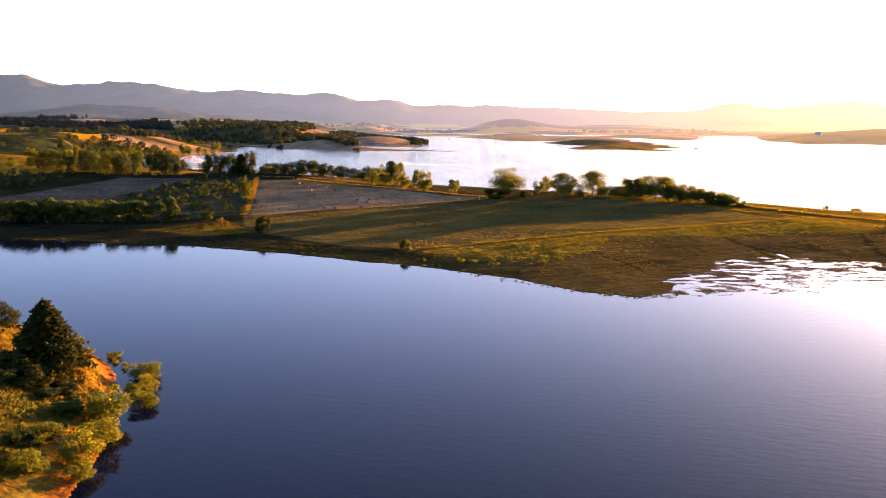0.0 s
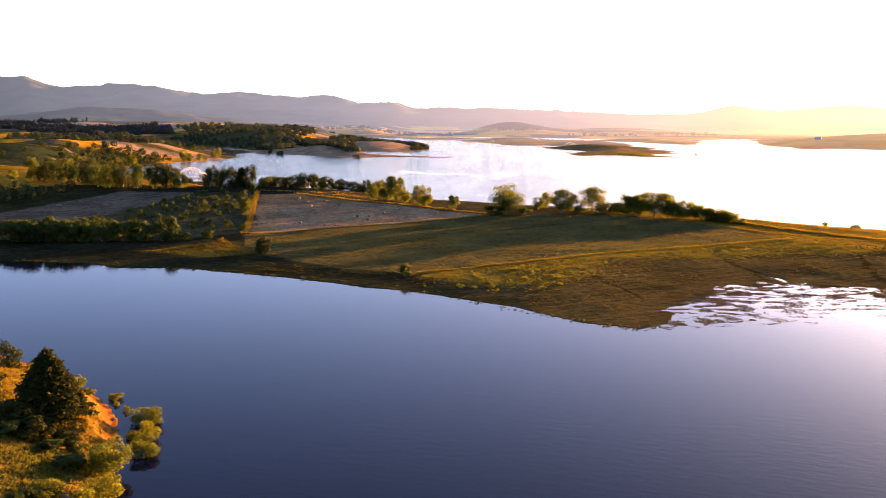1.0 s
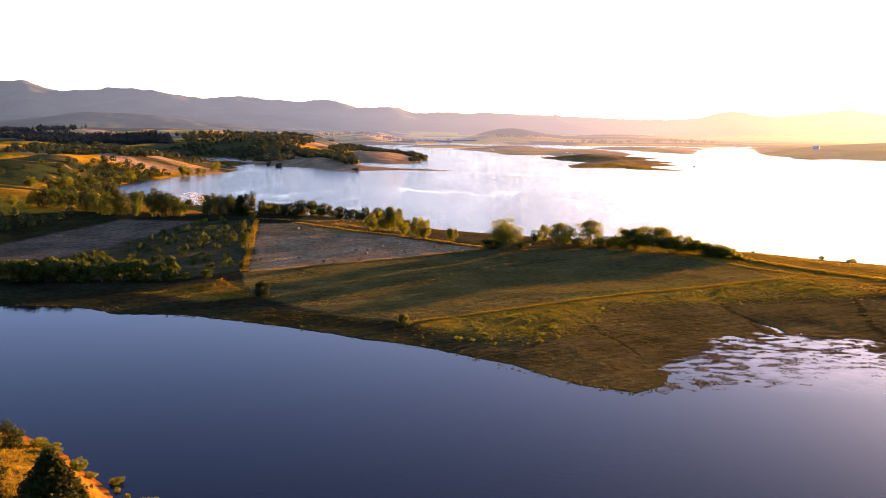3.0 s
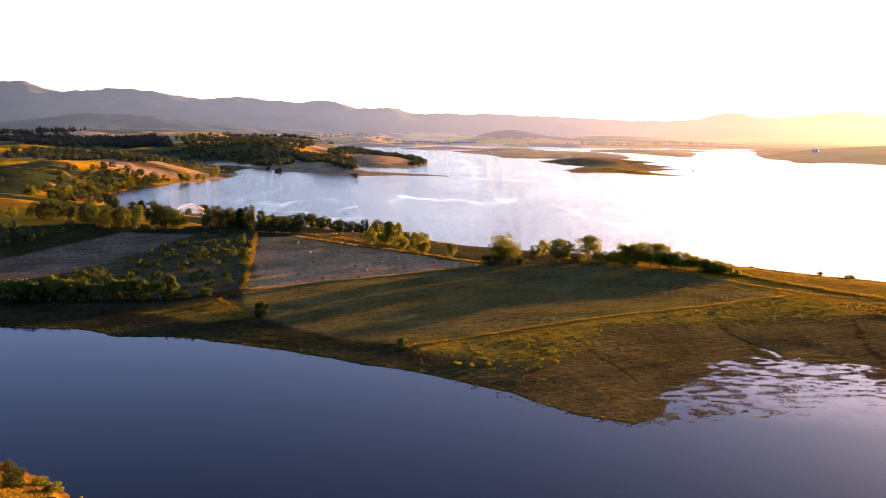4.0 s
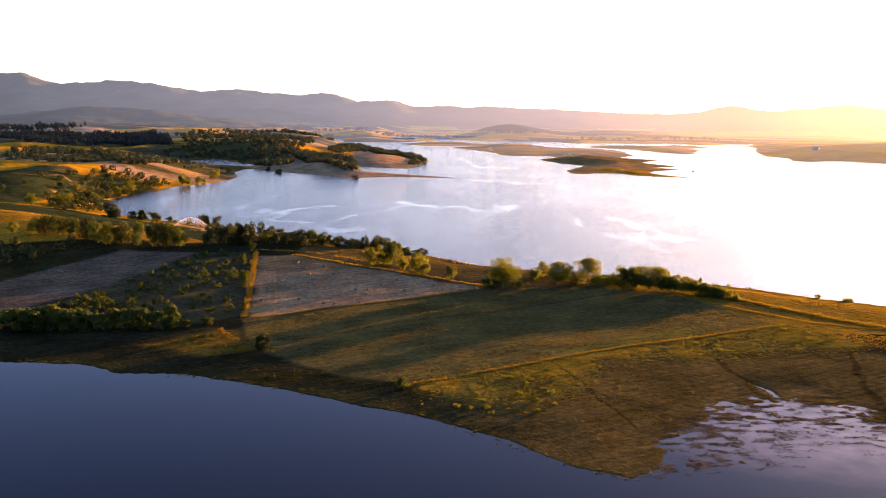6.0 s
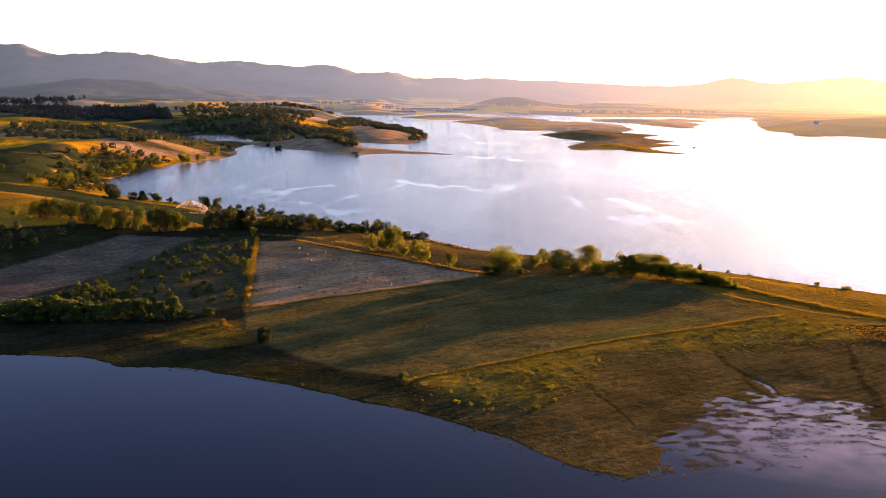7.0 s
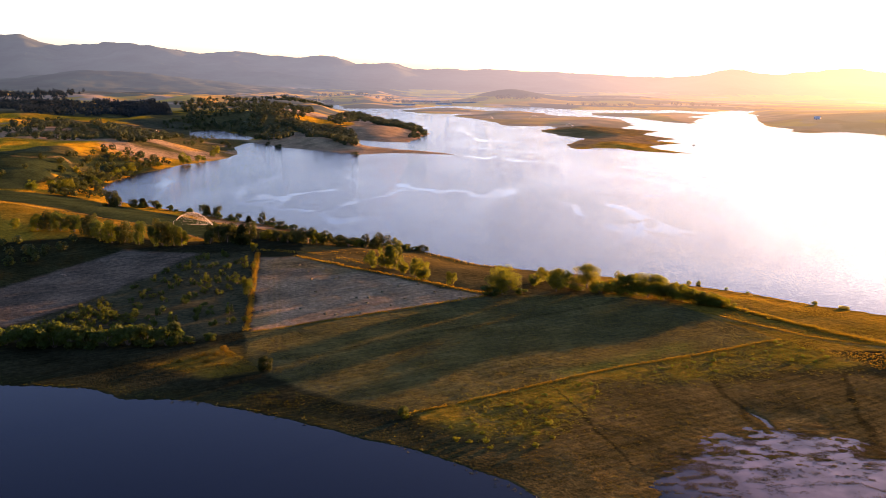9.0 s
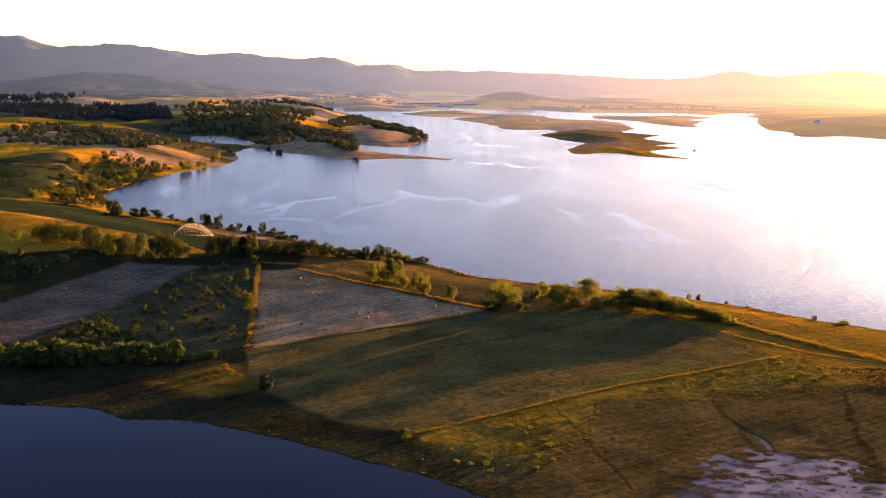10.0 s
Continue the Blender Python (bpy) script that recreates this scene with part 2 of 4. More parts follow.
def water_material():
    """Still in the sheltered arm, ruffled on the open lake, with smooth slicks winding through the ripples."""
    m = material("lake_water", 0.03)
    p = m.node_tree.nodes["Principled BSDF"]
    # pale silt over the drowned flats; sun glare is painted into this colour too
    where = m.node_tree.nodes.new("ShaderNodeNewGeometry")
    fit = m.node_tree.nodes.new("ShaderNodeMapping")
    fit.inputs["Location"].default_value, fit.inputs["Scale"].default_value = (-88 / 46, -207 / 34, 0), (1 / 46, 1 / 34, 1)
    ball = m.node_tree.nodes.new("ShaderNodeTexGradient")
    ball.gradient_type = "SPHERICAL"
    join(m, where.outputs["Position"], fit.inputs["Vector"])
    join(m, fit.outputs["Vector"], ball.inputs["Vector"])
    cloudy = ramp(m, noise_node(m, 0.12, 5).outputs["Fac"], [(0.3, (0.35, 0.35, 0.35)), (0.65, (1, 1, 1))])
    silt_glare = ramp(m, ball.outputs["Fac"], [(0.0, (0, 0, 0)), (0.55, (1, 1, 1))])
    silt_glare = mixed(m, silt_glare.outputs["Color"], cloudy.outputs["Color"], 1.0, "MULTIPLY")
    join(m, mixed(m, (0.0014, 0.0036, 0.011), (0.15, 0.122, 0.13), silt_glare), p.inputs["Base Color"])
    p.inputs["IOR"].default_value = 1.1
    # ripples die away in the calm lanes, and vary a little with the gusts
    calm = m.node_tree.nodes.new("ShaderNodeAttribute")
    calm.attribute_name = "calm"
    gust = ramp(m, noise_node(m, 0.008, 4.0, (1, 0.4, 1), 10, 1.0).outputs["Fac"], [(0.35, (0.72, 0.72, 0.72)), (0.6, (1, 1, 1))])
    slick = mixed(m, gust.outputs["Color"], (0.14, 0.14, 0.14), calm.outputs["Fac"])
    geo = m.node_tree.nodes.new("ShaderNodeNewGeometry")
    sep = m.node_tree.nodes.new("ShaderNodeSeparateXYZ")
    join(m, geo.outputs["Position"], sep.inputs[0])
    wind = node(m, "ShaderNodeMapRange")
    for key, value in (("From Min", 300.0), ("From Max", 480.0), ("To Min", 0.03), ("To Max", 0.34)):
        wind.inputs[key].default_value = value
    join(m, sep.outputs["Y"], wind.inputs["Value"])
    b = bumped(m, noise_node(m, 0.45, 5, (1.0, 2.2, 1), 20).outputs["Fac"], 0.1, 0.6)
    force = node(m, "ShaderNodeMath")
    force.operation = "MULTIPLY"
    join(m, slick, force.inputs[0])
    join(m, wind.outputs["Result"], force.inputs[1])
    join(m, force.outputs[0], b.inputs["Strength"])
    return m


def distance_material():
    """Far plain and hills; kilometres of sunward-glowing evening air painted in as emission."""
    m = material("far_hills_haze", 1.0)
    nodes = m.node_tree.nodes
    p = nodes["Principled BSDF"]
    cover = nodes.new("ShaderNodeAttribute")
    cover.attribute_name = "cover"
    woods = ramp(m, noise_node(m, 0.006, 9).outputs["Fac"], [(0.36, (0.6, 0.62, 0.64)), (0.64, (1.35, 1.32, 1.28))])
    join(m, mixed(m, cover.outputs["Color"], woods.outputs["Color"], 1.0, "MULTIPLY"), p.inputs["Base Color"])
    p.inputs["Specular IOR Level"].default_value = 0.0
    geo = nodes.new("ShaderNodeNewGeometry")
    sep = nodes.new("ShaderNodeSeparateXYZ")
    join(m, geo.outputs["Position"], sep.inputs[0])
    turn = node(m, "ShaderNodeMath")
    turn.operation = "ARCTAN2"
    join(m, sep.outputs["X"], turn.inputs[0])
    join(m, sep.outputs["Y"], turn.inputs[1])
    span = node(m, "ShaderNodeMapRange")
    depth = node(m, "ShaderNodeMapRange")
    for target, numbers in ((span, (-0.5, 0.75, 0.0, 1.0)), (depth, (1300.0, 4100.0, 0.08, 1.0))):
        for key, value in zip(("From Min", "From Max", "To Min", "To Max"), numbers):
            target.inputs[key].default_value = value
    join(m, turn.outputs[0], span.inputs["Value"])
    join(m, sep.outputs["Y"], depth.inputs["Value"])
    # painted haze: colour by direction, strength growing with distance
    haze_glow = ramp(m, span.outputs["Result"], [(0.0, (0.014, 0.021, 0.030)), (0.3, (0.040, 0.049, 0.062)), (0.5, (0.100, 0.092, 0.094)),
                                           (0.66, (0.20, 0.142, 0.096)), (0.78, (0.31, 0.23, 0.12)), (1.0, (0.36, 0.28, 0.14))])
    join(m, haze_glow.outputs["Color"], p.inputs["Emission Color"])
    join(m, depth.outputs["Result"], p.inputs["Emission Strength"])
    return m


GROUND, WATER, DISTANCE = ground_material(), water_material(), distance_material()

# ---- the ground, one sheet to the horizon ----
STUBBLE = [(-64, 311), (-81, 412), (-65, 415), (-21, 383), (16, 358), (-18, 340)]
MEADOW = [(-66, 309), (-18, 339), (16, 357), (46, 361), (84, 359), (95, 342), (113, 311), (82, 293), (53, 278), (17, 254), (-8, 238),
          (-29, 247), (-51, 269), (-61, 285)]
ROUGH = [(-8, 238), (17, 254), (53, 278), (82, 293), (113, 311), (122, 304), (128, 284), (98, 278), (75, 268), (43, 266), (39, 244), (22, 219),
         (4, 225)]
ORCHARD = [(-146, 312), (-128, 358), (-111, 419), (-86, 425), (-67, 313), (-88, 296), (-150, 298)]
PALE_FIELD = [(-300, 330), (-175, 367), (-146, 426), (-111, 420), (-128, 360), (-148, 313), (-300, 290)]
SCRUB = [(-330, 470), (-209, 439), (-154, 460), (-130, 440), (-146, 427), (-175, 368), (-300, 332)]
GOLD_SLOPE = [(-330, 520), (-250, 532), (-196, 512), (-147, 481), (-114, 447), (-130, 441), (-154, 461), (-212, 445), (-330, 471)]
GREEN_FIELDS = ([(-450, 590), (-293, 622), (-281, 643), (-287, 671), (-287, 700), (-295, 712), (-301, 732), (-302, 766), (-310, 797), (-320, 793), (-370, 788), (-450, 790)],
                [(-390, 600), (-292, 618), (-252, 645), (-200, 600), (-150, 560), (-100, 500), (-118, 455), (-196, 516), (-256, 542), (-390, 560)],
                [(-542, 1237), (-399, 1140), (-350, 1203), (-534, 1345)])
GRASS = {"gold": (0.32, 0.17, 0.013), "green": (0.058, 0.054, 0.021), "stubble": (0.23, 0.155, 0.088), "scrub": (0.017, 0.019, 0.008),
         "mud": (0.064, 0.048, 0.016), "field": (0.018, 0.027, 0.012), "ochre": (0.21, 0.115, 0.012), "rough": (0.145, 0.090, 0.014), "bank": (0.015, 0.016, 0.008), "clay": (0.16, 0.060, 0.013), "dry": (0.105, 0.060, 0.010), "bramble": (0.050, 0.050, 0.010),
         "woods": (0.042, 0.046, 0.026), "meadow": (0.090, 0.074, 0.024), "lush": (0.052, 0.075, 0.016), "fallow": (0.078, 0.063, 0.043), "orchard": (0.040, 0.040, 0.020), "island": (0.21, 0.135, 0.06), "track": (0.18, 0.12, 0.05),
         "ditch": (0.022, 0.017, 0.006)}


def cover_colours(x, y, z, d):
    wx, wy = x + 1.2 * fbm(x, y, 8, 3, 91.0), y + 1.2 * fbm(x, y, 8, 3, 95.0)
    col = np.empty((len(x), 3))
    col[:] = GRASS["gold"]

    def within(outline, blur=0.0):
        w = np.maximum(blur, 0.7 + 0.0035 * y)
        return smooth(-1, 1, signed(wx, wy, outline) / w)

    def lay(mask, name):
        mask = np.clip(np.asarray(mask, float), 0, 1)[:, None]
        col[:] = col * (1 - mask) + np.array(GRASS[name]) * mask

    lay(smooth(0.05, 0.3, fbm(x * 0.6, y, 110, 4, 101.0)) * (y > 520), "stubble")
    lay(smooth(0.15, 0.3, fbm(x * 0.5, y, 90, 4, 107.0)) * (y > 620), "green")
    lay(smooth(0.25, 0.45, fbm(x * 0.5, y, 120, 4, 113.0)) * (y > 1300), "woods")
    isle = (x > 60) & (y > 1050) & (y < 2500)
    lay(isle, "island")
    lay(isle * smooth(0.0, 0.3, fbm(x * 0.7, y * 0.5, 60, 5, 103.0)) * 0.6, "meadow")
    lay(isle * smooth(0.2, 0.4, fbm(x, y * 0.6, 90, 5, 105.0)) * 0.7, "gold")
    lay(smooth(-320, -300, x) * smooth(-240, -262, x) * smooth(640, 670, y) * smooth(880, 850, y) * smooth(0.1, -0.1, fbm(x, y, 45, 4, 109.0)), "field")
    lay((x > -235) & (x < 15) & (y > 1015) & (y < 1330) | (x > -150) & (x < 10) & (y > 1225) & (y < 1720), "stubble")
    strips = value_noise(x / 210 + 0.3 * np.floor(y / 70), np.floor(y / 70) * 7.7, 141.0)
    lay((y > 2480) & (strips > 0.55), "gold")
    lay((y > 2480) & (strips < 0.3), "woods")
    lay((z > 22) & (y > 2400), "woods")
    lay((y > 3000) * smooth(0.2, 0.35, fbm(x * 0.5, y * 0.6, 160, 4, 143.0)) * smooth(40, 15, z), "stubble")
    # bank ground, darkened in colour for the shade of hedge and trees
    lay((y < 520) & (x < 400) & (y > 150) & (x > -340), "bank")
    for outline, name in ((PALE_FIELD, "fallow"), (SCRUB, "scrub"), (GOLD_SLOPE, "ochre"), (ORCHARD, "orchard"), (STUBBLE, "stubble"),
                          (MEADOW, "green"), (ROUGH, "rough"), *((g, "field") for g in GREEN_FIELDS)):
        lay(within(outline, 7.0 if name == "rough" else 0.0), name)
    lay(inside(wx, wy, MEADOW) * smooth(0.0, 0.5, fbm(x, y, 45, 3, 117.0)) * 0.7, "meadow")
    lay(inside(wx, wy, STUBBLE) * smooth(0.2, 0.6, fbm(x, y, 40, 3, 119.0)) * 0.6, "meadow")
    lay(inside(wx, wy, ROUGH) * smooth(-0.1, 0.3, fbm(x, y, 14, 4, 121.0)) * 0.4, "gold")
    lay(inside(wx, wy, ROUGH) * smooth(0.05, 0.3, fbm(x, y, 8, 4, 123.0)) * 0.65, "green")
    lay(within([(56, 289), (73, 303), (83, 306), (80, 297), (57, 281), (37, 270), (33, 272)], 5.0) * 0.85, "lush")
    # far side of the tongue of land, and the low spur to the east
    lay((x > 60) & (y > 300) & (y < 460) & ~inside(x, y, MEADOW) & ~inside(x, y, ROUGH), "rough")
    lay((x > -66) & (x < 62) & (y > 357) & (y < 520) & ~inside(wx, wy, MEADOW) & ~inside(wx, wy, STUBBLE), "mud")
    lay(within([(-6, 222), (22, 219), (39, 244), (43, 266), (75, 268), (98, 277), (150, 270), (160, 180), (20, 170)], 9.0), "mud")
    lay(within([(10, 190), (30, 225), (60, 250), (160, 262), (160, 180), (30, 165)], 9.0) * smooth(-0.1, 0.6, fbm(x, y, 18, 4, 127.0)) * 0.6, "bank")
    for line, name, wide in (([(95, 343), (124.5, 315), (144, 305), (190, 285)], "track", 1.2), ([(78.4, 272), (79.3, 252), (81, 235)], "ditch", 1.4),
                             ([(122, 278), (111, 247), (104, 215)], "ditch", 1.6), ([(43, 208), (37.6, 232), (31.4, 260)], "ditch", 0.8), ([(-49, 282), (-33, 290), (-16, 305), (3, 316), (23, 327), (44, 339), (66, 357)], "ditch", 0.9),
                             ([(-340, 726), (-322, 742), (-314, 778), (-302, 769)], "track", 2.0), ([(-250, 533), (-196, 514), (-147, 483), (-114, 449)], "track", 1.0)):
        lay(smooth(wide, wide * 0.4, edge_distance(wx, wy, line, False)) * 0.75, name)
    for k in range(4):
        lay(inside(wx, wy, STUBBLE) * smooth(0.7, 0.25, edge_distance(x, y, [(-61.5 + 2.2 * k, 312), (-79 + 2.4 * k, 408)], False)) * 0.5, "track")
    lay(within([(-88, 276), (-72, 293), (-66, 292), (-55, 272), (-67, 265)], 4.0) * 0.8, "rough")
    # strand along the water, its near-black scrub also standing in for hedge shade
    strand = smooth(13, 4, d) * (y < 600)
    lay(strand * (y > 150) * smooth(38, 0, x) * 0.85, "scrub")
    # headland: gold grass, red clay where the bank is steep
    head = (y < 215) & (x < -25)
    lay(head, "dry")
    lay(head * smooth(-0.1, 0.4, fbm(x, y, 16, 4, 131.0)) * 0.85, "rough")
    lay(head & (y < 108) & (x > -80), "rough")
    lay(head * (y < 110) * smooth(0.0, 0.4, fbm(x, y, 9, 4, 133.0)) * 0.7, "dry")
    lay(head * (y < 112) * smooth(0.0, 0.5, fbm(x, y, 7, 4, 135.0)) * 0.7, "bramble")
    lay(head * smooth(2.6, 0.8, d) * smooth(-0.4, 0.3, fbm(x, y, 9, 3, 137.0)), "clay")
    return col


def sheet(name, mat, az, rad):
    """A ring-shaped stretch of ground round the origin."""
    a, r = np.meshgrid(az, rad)
    x, y = (r * np.sin(a)).ravel(), (r * np.cos(a)).ravel()
    d = shore_distance(x, y)
    z = height(x, y, d)
    n, k = len(az), len(rad)
    j, i = np.meshgrid(np.arange(k - 1), np.arange(n), indexing="ij")
    i2 = (i + 1) % n
    quads = np.stack([j * n + i, j * n + i2, (j + 1) * n + i2, (j + 1) * n + i], -1).reshape(-1, 4)[:, ::-1]
    me = bpy.data.meshes.new(name)
    me.vertices.add(len(x))
    me.vertices.foreach_set("co", np.stack([x, y, z], -1).ravel())
    me.loops.add(quads.size)
    me.loops.foreach_set("vertex_index", quads.ravel())
    me.polygons.add(len(quads))
    me.polygons.foreach_set("loop_start", np.arange(0, quads.size, 4))
    me.update(calc_edges=True)
    me.shade_smooth()
    layer = me.attributes.new("cover", "FLOAT_COLOR", "POINT")
    layer.data.foreach_set("color", np.concatenate([cover_colours(x, y, z, d), np.ones((len(x), 1))], 1).ravel())
    me.materials.append(mat)
    return new(name, me)


AZ = np.radians(np.concatenate([np.arange(-28, 28, 0.155), np.arange(28, 332, 4.0)]))
RAD = np.concatenate([np.geomspace(22, 78, 25), np.geomspace(79, 172, 115), np.arange(172.6, 242, 0.6), np.geomspace(243, 1640, 420)])
ground = tagged(sheet("ground", GROUND, AZ, RAD), "rolling farmland with dry golden grass and green fields", "ground", kind="structure")
far_az = np.radians(np.concatenate([np.arange(-28, 28, 0.16), np.arange(28, 332, 4.0)]))
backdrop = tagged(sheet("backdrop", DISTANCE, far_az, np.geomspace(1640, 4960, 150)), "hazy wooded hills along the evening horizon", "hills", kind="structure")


# lanes of calm water that wind between the ripples
LANES = [[(-143, 833), (-140, 778), (-142, 725), (-150, 690), (-145, 662), (-131, 642), (-114, 632), (-97, 615), (-84, 593)],
         [(-136, 640), (-121, 659), (-107, 693), (-82, 729)], [(-73, 586), (-65, 610), (-55, 666), (-37, 712)], [(-73, 576), (-62, 552), (-48, 545)],
         [(-38, 727), (-3, 716), (35, 718), (57, 724)], [(25, 1029), (66, 994), (119, 945), (146, 903), (168, 854), (186, 796), (188, 767), (153, 691)],
         [(29, 1172), (74, 1117), (104, 1082)], [(109, 670), (118, 656), (117, 619)], [(118, 601), (114, 554), (119, 506)],
         [(168, 661), (165, 624), (175, 571), (172, 520)], [(173, 935), (213, 870), (231, 773), (235, 700), (239, 654)],
         [(206, 563), (226, 544), (231, 498)], [(28, 1545), (46, 1278), (96, 1235)], [(76, 698), (84, 667), (87, 574)]]


def lake(name, mat):
    """One flat sheet of water, finer where the calm lanes run."""
    az = np.radians(np.concatenate([np.arange(-28, 28, 0.18), np.arange(28, 332, 4.0)]))
    rad = np.concatenate([[0.01, 60, 200, 360], np.geomspace(420, 1600, 330), [2200, 3300, 4950]])
    a, r = np.meshgrid(az, rad)
    x, y = (r * np.sin(a)).ravel(), (r * np.cos(a)).ravel()
    n, k = len(az), len(rad)
    j, i = np.meshgrid(np.arange(k - 1), np.arange(n), indexing="ij")
    i2 = (i + 1) % n
    quads = np.stack([j * n + i, (j + 1) * n + i, (j + 1) * n + i2, j * n + i2], -1).reshape(-1, 4)[:, ::-1]
    wx, wy = x + 8 * fbm(x, y * 0.4, 30, 6, 301.0), y + 34 * fbm(x, y * 0.35, 30, 6, 305.0)
    calm = np.zeros(len(x))
    for k, lane in enumerate(LANES):
        dist = edge_distance(wx, wy * 0.32, [(px, py * 0.32) for px, py in lane], False)
        wide = (1.8 + 1.6 * fbm(x, y * 0.4, 30, 4, 311.0 + k)) * (1 + 0.0006 * np.maximum(y - 600, 0))
        calm = np.maximum(calm, smooth(1.7, 0.0, dist / np.maximum(wide, 0.9)) * (0.8 + 0.6 * fbm(x, y * 0.4, 22, 4, 331.0)))
    # thin wisps in between
    wisp = smooth(0.10, 0.0, np.abs(fbm(x, y * 0.3, 60, 4, 341.0))) * smooth(0.0, 0.5, fbm(x, y * 0.4, 130, 3, 347.0)) * smooth(460, 560, y)
    calm = np.maximum(calm, 0.65 * wisp)
    me = bpy.data.meshes.new(name)
    me.vertices.add(len(x))
    me.vertices.foreach_set("co", np.stack([x, y, 0 * x], -1).ravel())
    me.loops.add(quads.size)
    me.loops.foreach_set("vertex_index", quads.ravel())
    me.polygons.add(len(quads))
    me.polygons.foreach_set("loop_start", np.arange(0, quads.size, 4))
    me.update(calc_edges=True)
    me.attributes.new("calm", "FLOAT", "POINT").data.foreach_set("value", np.clip(calm, 0, 1))
    me.materials.append(mat)
    return new(name, me)


water = tagged(lake("water", WATER), "calm reservoir water mirroring the evening sky", "lake", kind="structure")

# ---- plants: materials ----
def leaf_material(name, colour, glow, share=0.45):
    """Leaves that let the low sun shine through; each leaf differs a little from its neighbours, each plant from the next."""
    m = material(name, 0.6)
    nodes = m.node_tree.nodes
    p = nodes["Principled BSDF"]
    geo = nodes.new("ShaderNodeNewGeometry")
    info = nodes.new("ShaderNodeObjectInfo")
    leaf = ramp(m, geo.outputs["Random Per Island"], [(0.0, (0.8, 0.83, 0.84)), (1.0, (1.2, 1.16, 1.1))])
    plant = ramp(m, info.outputs["Random"], [(0.0, (0.75, 0.82, 0.85)), (1.0, (1.25, 1.12, 1.0))])
    c = mixed(m, mixed(m, colour, leaf.outputs["Color"], 1.0, "MULTIPLY"), plant.outputs["Color"], 1.0, "MULTIPLY")
    t = mixed(m, mixed(m, glow, leaf.outputs["Color"], 1.0, "MULTIPLY"), plant.outputs["Color"], 1.0, "MULTIPLY")
    join(m, c, p.inputs["Base Color"])
    p.inputs["Specular IOR Level"].default_value = 0.03
    lucent = nodes.new("ShaderNodeBsdfTranslucent")
    join(m, t, lucent.inputs["Color"])
    mix = node(m, "ShaderNodeMixShader", Fac=share)
    join(m, p.outputs[0], mix.inputs[1])
    join(m, lucent.outputs[0], mix.inputs[2])
    join(m, mix.outputs[0], nodes["Material Output"].inputs["Surface"])
    return m


def bark_material():
    m = material("bark", 0.9)
    c = ramp(m, noise_node(m, 6, 6, (1, 1, 0.25)).outputs["Fac"], [(0.3, (0.05, 0.035, 0.025)), (0.7, (0.15, 0.11, 0.08))])
    join(m, c.outputs["Color"], m.node_tree.nodes["Principled BSDF"].inputs["Base Color"])
    bumped(m, noise_node(m, 9, 6, (1, 1, 0.2)).outputs["Fac"], 0.8, 0.05)
    return m


BARK = bark_material()
OAK = leaf_material("oak_leaves", (0.037, 0.055, 0.010), (0.17, 0.185, 0.016), 0.48)
WILLOW = leaf_material("willow_leaves", (0.058, 0.076, 0.012), (0.215, 0.225, 0.016), 0.45)
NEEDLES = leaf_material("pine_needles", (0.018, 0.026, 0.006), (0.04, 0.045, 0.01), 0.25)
RUSSET = leaf_material("russet_leaves", (0.10, 0.07, 0.009), (0.22, 0.14, 0.011))
HEDGE = leaf_material("hedge_leaves", (0.030, 0.049, 0.012), (0.080, 0.110, 0.014), 0.4)
DARKLEAF = leaf_material("dark_leaves", (0.024, 0.038, 0.012), (0.06, 0.068, 0.012), 0.35)
# paler, bluer foliage for far woods, with distance haze put into the colour
HAZYLEAF = leaf_material("hazy_leaves", (0.032, 0.046, 0.021), (0.05, 0.062, 0.020), 0.22)
HAZYPINE = leaf_material("hazy_needles", (0.024, 0.037, 0.038), (0.025, 0.035, 0.028), 0.15)
MUDWEED = leaf_material("mud_weeds", (0.055, 0.044, 0.011), (0.085, 0.064, 0.012), 0.4)
STRAW = leaf_material("dry_grass", (0.14, 0.095, 0.012), (0.215, 0.145, 0.014), 0.45)
WEED = leaf_material("weeds", (0.070, 0.068, 0.011), (0.14, 0.125, 0.014), 0.42)

# ---- plants: shapes ----
rng = np.random.default_rng(7)


def quads_mesh(name, corners, mat):
    """A mesh of loose four-cornered leaves; corners is n x 4 x 3."""
    n = len(corners)
    me = bpy.data.meshes.new(name)
    me.vertices.add(n * 4)
    me.vertices.foreach_set("co", np.asarray(corners, np.float32).ravel())
    me.loops.add(n * 4)
    me.loops.foreach_set("vertex_index", np.arange(n * 4))
    me.polygons.add(n)
    me.polygons.foreach_set("loop_start", np.arange(0, n * 4, 4))
    me.update(calc_edges=True)
    me.materials.append(mat)
    return me


def directions(n):
    v = rng.normal(size=(n, 3))
    return v / np.linalg.norm(v, axis=1, keepdims=True)


def leaves(centres, size, long=1.0, facing=None):
    """Lozenge-shaped leaf sprays round the centres, turned every way, or mostly along facing."""
    n = len(centres)
    u = directions(n)
    if facing is not None:
        u = np.cross(facing + 0.75 * directions(n), u)
        u /= np.linalg.norm(u, axis=1, keepdims=True) + 1e-9
    v = np.cross(u, directions(n) if facing is None else facing + 0.55 * directions(n))
    v /= np.linalg.norm(v, axis=1, keepdims=True) + 1e-9
    s = size * rng.uniform(0.6, 1.4, (n, 1))
    u, v = u * s * long, v * s * 0.62
    lift = np.cross(u, v)
    lift *= 0.35 * s / (np.linalg.norm(lift, axis=1, keepdims=True) + 1e-9)
    return np.stack([centres - u, centres - v + lift, centres + u, centres + v + lift], 1)


